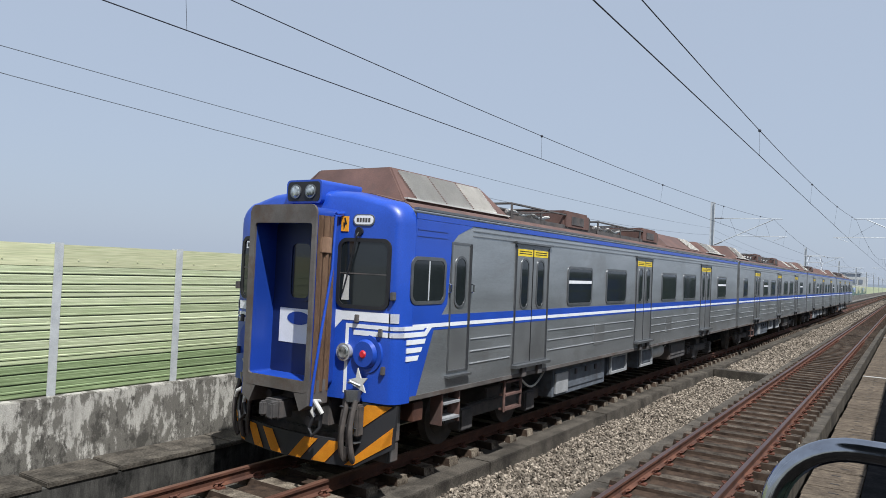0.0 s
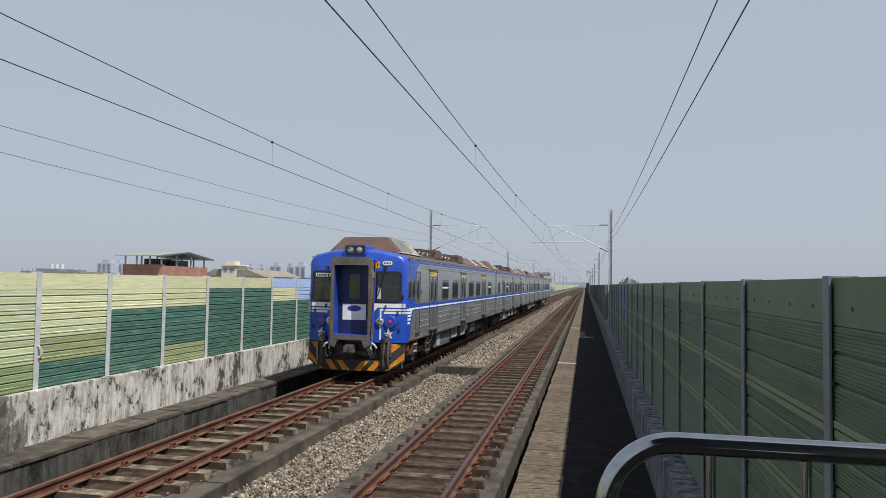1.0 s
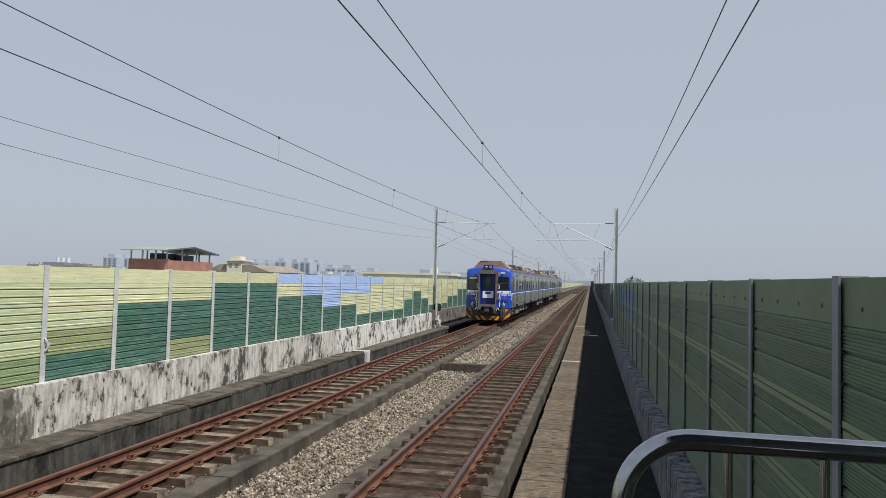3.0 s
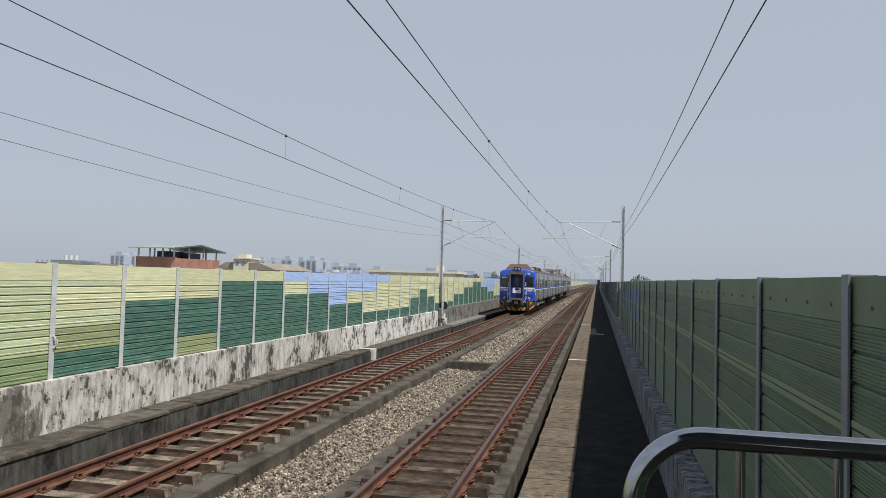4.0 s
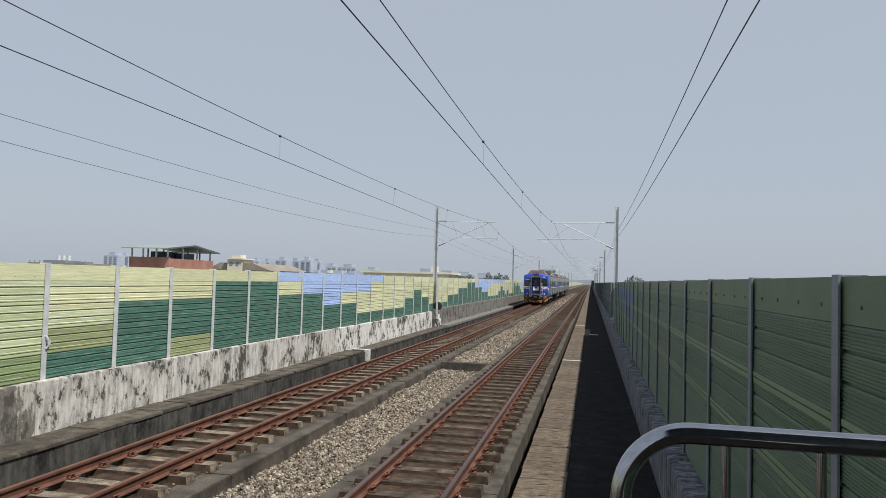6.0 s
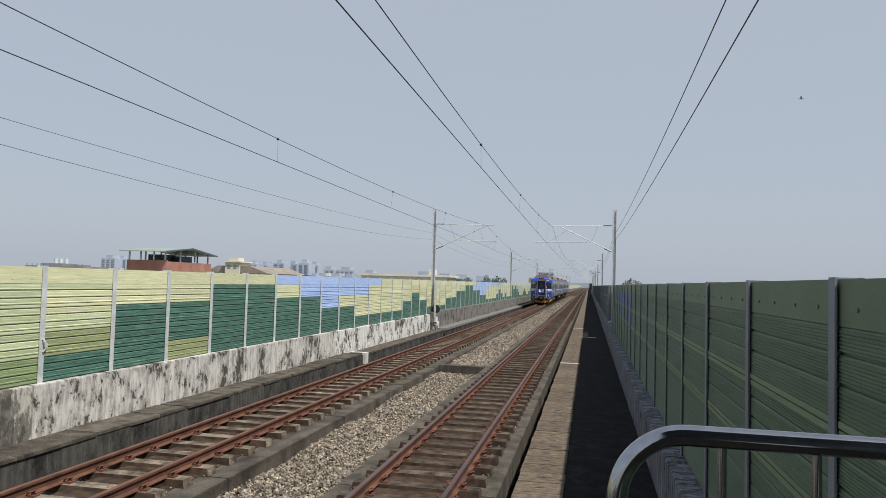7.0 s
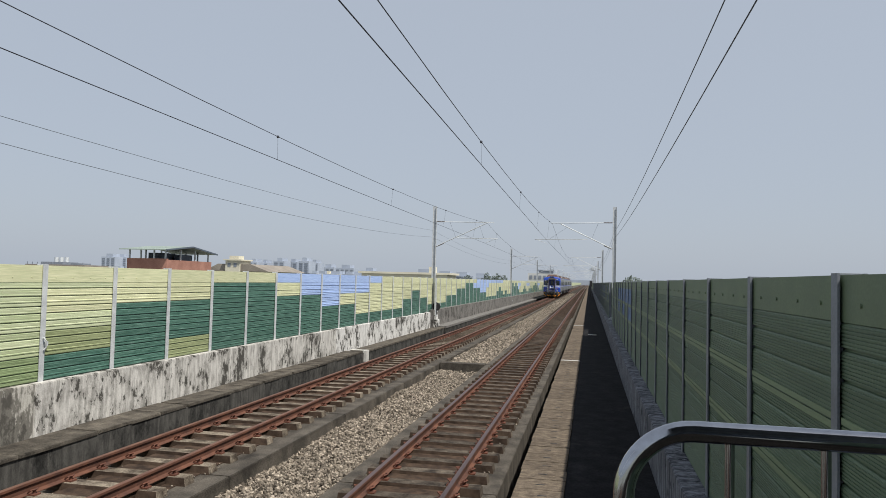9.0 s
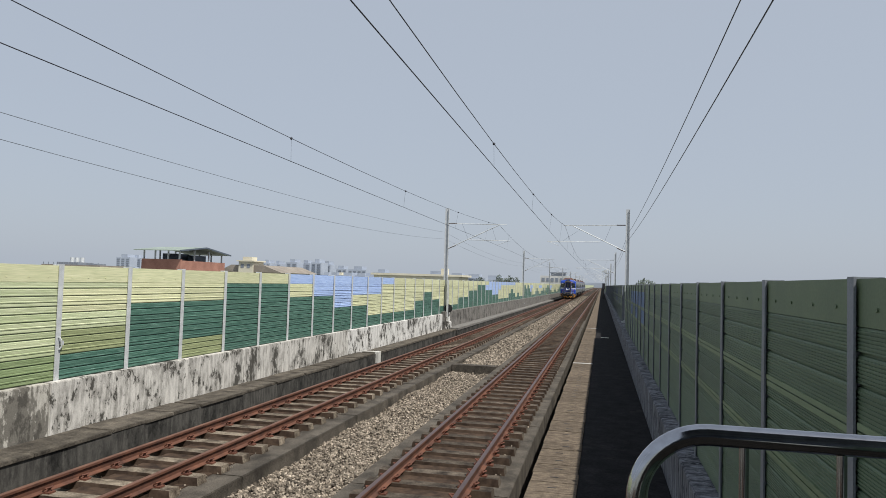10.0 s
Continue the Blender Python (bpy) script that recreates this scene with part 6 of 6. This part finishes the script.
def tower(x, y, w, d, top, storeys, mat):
    t = tagged(new("apartment_tower"), "distant apartment tower with haze put into its pale colour", "building", "distant towers")
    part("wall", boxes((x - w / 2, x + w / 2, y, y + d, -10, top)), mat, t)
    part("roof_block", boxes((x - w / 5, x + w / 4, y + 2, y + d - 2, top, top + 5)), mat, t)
    n = max(2, int(w / 7))
    for i in range(n):
        cx = x - w / 2 + (i + 0.5) * w / n
        bm = bmesh.new()
        for k in range(storeys):
            z = top - 3 - k * (top + 4) / storeys
            box(bm, cx - w / n * 0.3, cx + w / n * 0.3, y - 0.4, y - 0.05, z - 1.2, z + 0.6)
        tagged(part("window_column", bm, M["tower_dark"], t), kind="stuff")


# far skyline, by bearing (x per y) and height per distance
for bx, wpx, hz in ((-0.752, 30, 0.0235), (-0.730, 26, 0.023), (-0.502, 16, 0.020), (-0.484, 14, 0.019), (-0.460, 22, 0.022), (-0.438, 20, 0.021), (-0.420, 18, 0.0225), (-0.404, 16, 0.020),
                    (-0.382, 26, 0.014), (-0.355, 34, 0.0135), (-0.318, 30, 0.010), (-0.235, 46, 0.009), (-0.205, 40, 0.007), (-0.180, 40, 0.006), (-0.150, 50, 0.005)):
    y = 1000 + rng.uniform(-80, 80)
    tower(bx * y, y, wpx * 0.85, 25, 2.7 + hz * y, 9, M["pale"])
for i in range(46):
    y = rng.uniform(500, 900)
    bx = rng.uniform(-0.85, -0.2)
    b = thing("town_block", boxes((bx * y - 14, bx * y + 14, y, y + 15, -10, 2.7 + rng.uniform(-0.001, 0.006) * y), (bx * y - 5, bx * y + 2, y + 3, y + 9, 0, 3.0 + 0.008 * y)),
              M[rng.choice(("pale", "cream", "pale", "roofdark"))], "low town building, haze in the colour of the pale ones", "building", group="distant town")


def tree(x, y, base, h, r, seed):
    g = random.Random(seed)
    t = tagged(new("tree"), "round bushy green tree beyond the barrier", "tree", "trees beyond the barrier")
    bm = bmesh.new()
    tube(bm, [(x, y, base), (x + 0.1, y, base + h * 0.55), (x, y, base + h * 0.85)], 0.18, 7)
    for k in range(5):
        a = g.uniform(0, 6.28)
        tube(bm, [(x, y, base + h * 0.5), (x + r * 0.5 * math.cos(a), y + r * 0.5 * math.sin(a), base + h * 0.78)], 0.07, 5)
    part("trunk", bm, M["bark"], t)
    vs, fs = [], []
    for k in range(1300):
        while True:
            p = Vector((g.uniform(-1, 1), g.uniform(-1, 1), g.uniform(-1, 1)))
            if p.length < 1 and noise.noise(p * 2.3 + Vector((seed, 0, 0))) > -0.18:
                break
        c = Vector((x + p.x * r, y + p.y * r, base + h * 0.72 + p.z * h * 0.33))
        u = Vector((g.gauss(0, 1), g.gauss(0, 1), g.gauss(0, 1))).normalized()
        w = u.orthogonal().normalized()
        s = r * g.uniform(0.09, 0.17)
        i = len(vs)
        vs += [c - u * s, c + w * s * 0.6, c + u * s, c - w * s * 0.6]
        fs.append((i, i + 1, i + 2, i + 3))
    me = bpy.data.meshes.new("crown")
    me.from_pydata([tuple(v) for v in vs], [], fs)
    me.materials.append(M["leaf"])
    cr = new("crown", me)
    cr.parent = t


for i, (bx, y, top, r) in enumerate(((-0.143, 210, 4.3, 2.0), (-0.128, 215, 4.2, 2.2), (-0.118, 222, 3.9, 1.8), (-0.170, 205, 3.8, 1.8), (0.058, 160, 3.9, 2.0), (0.050, 165, 3.4, 1.7), (0.066, 158, 3.5, 1.6))):
    tree(bx * y, y, -10, top + 10, r, i)

# mast-like signal far along the walkway, and a pale overbridge at the end of sight
sg = tagged(new("signal_post"), "dark lineside signal far along the walkway", "signal")
part("post", boxes((0.3, 0.5, 160, 160.2, WALK, 3.0)), M["black"], sg)
part("head", boxes((0.1, 0.7, 159.9, 160.1, 1.9, 3.2)), M["black"], sg)
thing("far_bridge", boxes((-45, 6, 900, 910, -2, 4.6), (-45, 6, 900, 902, 4.6, 6.0)), M["pale"], "bridge at the line's far end, haze in its pale colour", "bridge", "structure")

# a small bird crosses the sky
bird = tagged(new("bird"), "small dark bird in flight", "bird")
bm = bmesh.new()
bmesh.ops.create_uvsphere(bm, u_segments=10, v_segments=8, radius=1)
for v in bm.verts:
    v.co = Vector((v.co.x * 0.04, v.co.y * 0.11 + (0.06 if abs(v.co.y) > 0.9 else 0) * v.co.y, v.co.z * 0.04))
part("body", bm, M["bird"], bird, smooth=True)
for s in (-1, 1):
    bm = bmesh.new()
    vs = [bm.verts.new(p) for p in ((s * 0.02, 0.05, 0.01), (s * 0.12, 0.07, 0.06), (s * 0.24, -0.01, 0.04), (s * 0.11, -0.03, 0.05), (s * 0.02, -0.04, 0.01))]
    bm.faces.new(vs)
    bmesh.ops.solidify(bm, geom=bm.faces[:], thickness=0.012)
    part("wing", bm, M["bird"], bird)

# ---- small pieces: sleepers, fastenings, cover slabs, stones ----
def sleeper_mesh(top_mat):
    bm = bmesh.new()
    lo = [bm.verts.new((x, y, -0.27)) for x, y in ((-0.91, -0.122), (0.91, -0.122), (0.91, 0.122), (-0.91, 0.122))]
    hi = [bm.verts.new((x, y, -0.157)) for x, y in ((-0.89, -0.110), (0.89, -0.110), (0.89, 0.110), (-0.89, 0.110))]
    bm.faces.new(hi)
    bm.faces.new(lo[::-1])
    for i in range(4):
        bm.faces.new((lo[i], lo[(i + 1) % 4], hi[(i + 1) % 4], hi[i]))
    me = mesh("sleeper", bm, top_mat)
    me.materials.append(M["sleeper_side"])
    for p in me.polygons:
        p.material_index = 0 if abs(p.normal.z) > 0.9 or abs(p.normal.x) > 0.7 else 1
    return me


def clip_mesh():
    bm = bmesh.new()
    box(bm, -0.05, 0.05, -0.055, 0.055, -0.158, -0.135)
    tube(bm, [(-0.05, -0.05, -0.12), (0.0, -0.06, -0.085), (0.04, 0.0, -0.075), (0.0, 0.06, -0.085), (-0.05, 0.05, -0.12)], 0.012, 5)
    disc(bm, (0.0, 0, -0.135), 0.02, (0, 0, 1), 0.05, 6)
    return mesh("fastening", bm, M["clip"])


tops = {LEFT: M["sleeper"], RIGHT: M["sleeper_dark"]}
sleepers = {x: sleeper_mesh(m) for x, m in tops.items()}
cl = clip_mesh()
STEP = 0.64
for s, x, first in ((slab_l, LEFT, 0.15), (slab_r, RIGHT, 0.14)):
    n_near = 90
    for i in range(n_near):
        y = first + STEP * (i + 4)
        p = piece("sleeper", sleepers[x], s, (x, y, 0), rng.uniform(-0.006, 0.006))
        if i < 62:
            for rx in (-HALF, HALF):
                piece("fastening", cl, p, (rx - 0.10, 0, 0), math.pi)
                piece("fastening", cl, p, (rx + 0.10, 0, 0))
    bm = bmesh.new()
    for i in range(n_near, 560):
        y = first + STEP * (i + 4)
        box(bm, x - 1.0, x + 1.0, y - 0.11, y + 0.11, -0.268, -0.16)
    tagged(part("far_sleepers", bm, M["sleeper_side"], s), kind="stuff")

# cover slabs of the ledge and of the walkway
lm = bpy.data.objects["ledge"]
cv = mesh("cover_slab", boxes((-9.785, -9.04, 0.006, 0.994, LEDGE - 0.07, LEDGE)), M["ledge"], bevel=0.012)
for i in range(-2, 28):
    piece("cover_slab", cv, lm, (rng.uniform(-0.012, 0.012), i, rng.uniform(-0.010, 0.006)), rng.uniform(-0.006, 0.006))
part("far_covers", boxes((-9.785, -9.10, 28.56, 45.0, LEDGE - 0.12, LEDGE - 0.05)), M["ledge"], lm)
part("far_ledge", boxes((-9.69, -8.98, 45.02, FAR, LEDGE - 0.11, LEDGE + 0.03)), M["ledge_pale"], lm, "pale concrete cover slabs")
wm = bpy.data.objects["walkway"]
COVER = 0.54
cv = mesh("cover_slab", boxes((-1.0, -0.30, 0.008, COVER - 0.008, WALK - 0.06, WALK)), M["walk"], bevel=0.004)
slot = mesh("lifting_slot", boxes((-0.065, 0.065, -0.012, 0.012, WALK - 0.02, WALK + 0.004)), M["black"])
for i in range(6, 102):
    p = piece("cover_slab", cv, wm, (rng.uniform(-0.015, 0.010), i * COVER, rng.uniform(-0.004, 0.003)))
    if i < 70:
        piece("lifting_slot", slot, p, (-0.63 + rng.uniform(-0.04, 0.04), COVER / 2 + rng.uniform(-0.02, 0.02), 0))
part("far_covers", boxes((-1.0, -0.30, 102 * COVER, FAR, WALK - 0.06, WALK)), M["walk"], wm)
# this strip begins at the shadow's edge and carries the shade as colour
part("inner_strip", boxes((-0.29, 1.015, -12, FAR, WALK - 0.06, WALK - 0.012)), M["barrier_shade"], wm, "dark strip with the barrier's shade in its colour")
for x0, x1, y in ((-1.0, -0.29, 27.3), (-1.0, -0.29, 49.8), (0.0, 0.45, 41.4)):
    part("joint_plate", boxes((x0, x1, y, y + 0.14, WALK - 0.012, WALK + 0.012)), M["mesh_grey"], wm, "pale metal joint plate")

# ballast stones, one mesh
g = np.random.default_rng(3)
oct_v = np.array([(1, 1, 1), (1, 1, -1), (1, -1, 1), (1, -1, -1), (-1, 1, 1), (-1, 1, -1), (-1, -1, 1), (-1, -1, -1)], float) * 0.62
oct_f = [(0, 2, 3, 1), (4, 5, 7, 6), (0, 1, 5, 4), (2, 6, 7, 3), (0, 4, 6, 2), (1, 3, 7, 5)]
X0, X1 = LEFT + 1.25, RIGHT - 1.21


def stones(count, y0, y1, top, size, power, X0=X0, X1=X1, parent=None, hump_h=1.0):
    vs, fs = [], []
    ys = y0 + (y1 - y0) * g.random(count) ** power
    for y in ys:
        x = X0 + (X1 - X0) * g.random()
        r = size * g.uniform(0.6, 1.35)
        q = Euler(g.uniform(0, 6.28, 3)).to_matrix()
        v = (oct_v * g.uniform(0.45, 1.35, (8, 3))) * r * g.uniform(0.7, 1.3, 3)
        v = v @ np.array(q).T
        hump = hump_h * (0.03 * math.sin(y * 1.3 + x * 2) + 0.015 * math.sin(y * 3.1))
        v += (x, y, top + hump + hump_h * g.uniform(-0.045, 0.04))
        k = len(vs)
        vs += v.tolist()
        fs += [tuple(k + i for i in f) for f in oct_f]
    me = bpy.data.meshes.new("ballast_stones")
    me.from_pydata(vs, [], fs)
    me.materials.append(M["stone"])
    ob = new("ballast_stones", me)
    ob.parent = parent or ballast
    tagged(ob, "loose angular ballast stones", kind="stuff")


stones(40000, 5.5, BEAM - 0.06, -0.50, 0.029, 1.15)
stones(24000, BEAM + 0.66, 75.0, -0.40, 0.046, 1.5)
stones(5000, 75.0, 200.0, -0.40, 0.08, 1.3)
# loose chips between the sleepers
for s, x in ((slab_l, LEFT), (slab_r, RIGHT)):
    stones(1500, 5.5, 45.0, -0.248, 0.017, 1.3, x - 0.9, x + 0.9, s, 0.1)


# ---- what moves ----
def motions():
    # the front's way along the line, second by second
    way = [(0.0, 6.82), (0.1, 8.0), (0.2, 9.2), (0.3, 10.41), (0.4, 11.63), (0.5, 12.86), (0.6, 14.1), (0.7, 15.35), (0.8, 16.6), (1.0, 19.2), (1.5, 25.5), (2.0, 31.85), (2.5, 38.25),
           (3.0, 44.7), (3.5, 51.2), (4.0, 57.7), (4.5, 64.2), (5.0, 70.8), (5.5, 77.4), (6.0, 84.1), (7.0, 97.5), (8.0, 111.0), (9.0, 124.6), (9.5, 131.5), (10.0, 138.5)]
    for i, car in enumerate(cars):
        walk(car, [(t, pose(TRAIN_X, y + i * PITCH, 0)) for t, y in way])
    fly = []
    for t, x, z in ((0.0, 95, 2), (3.0, 60, 5), (6.0, 25.5, 9.0), (6.8, 14.2, 12.4), (6.9, 12.8, 12.9), (7.1, 9.8, 13.9), (7.4, 4.0, 16.2), (7.5, 1.85, 16.66), (7.7, -3.1, 17.6), (8.0, -11.4, 20.5), (9.0, -40, 30), (10.0, -68, 38)):
        fly.append((t, pose(x, 42, z, 0, 12, 75)))
    walk(bird, fly)


motions()
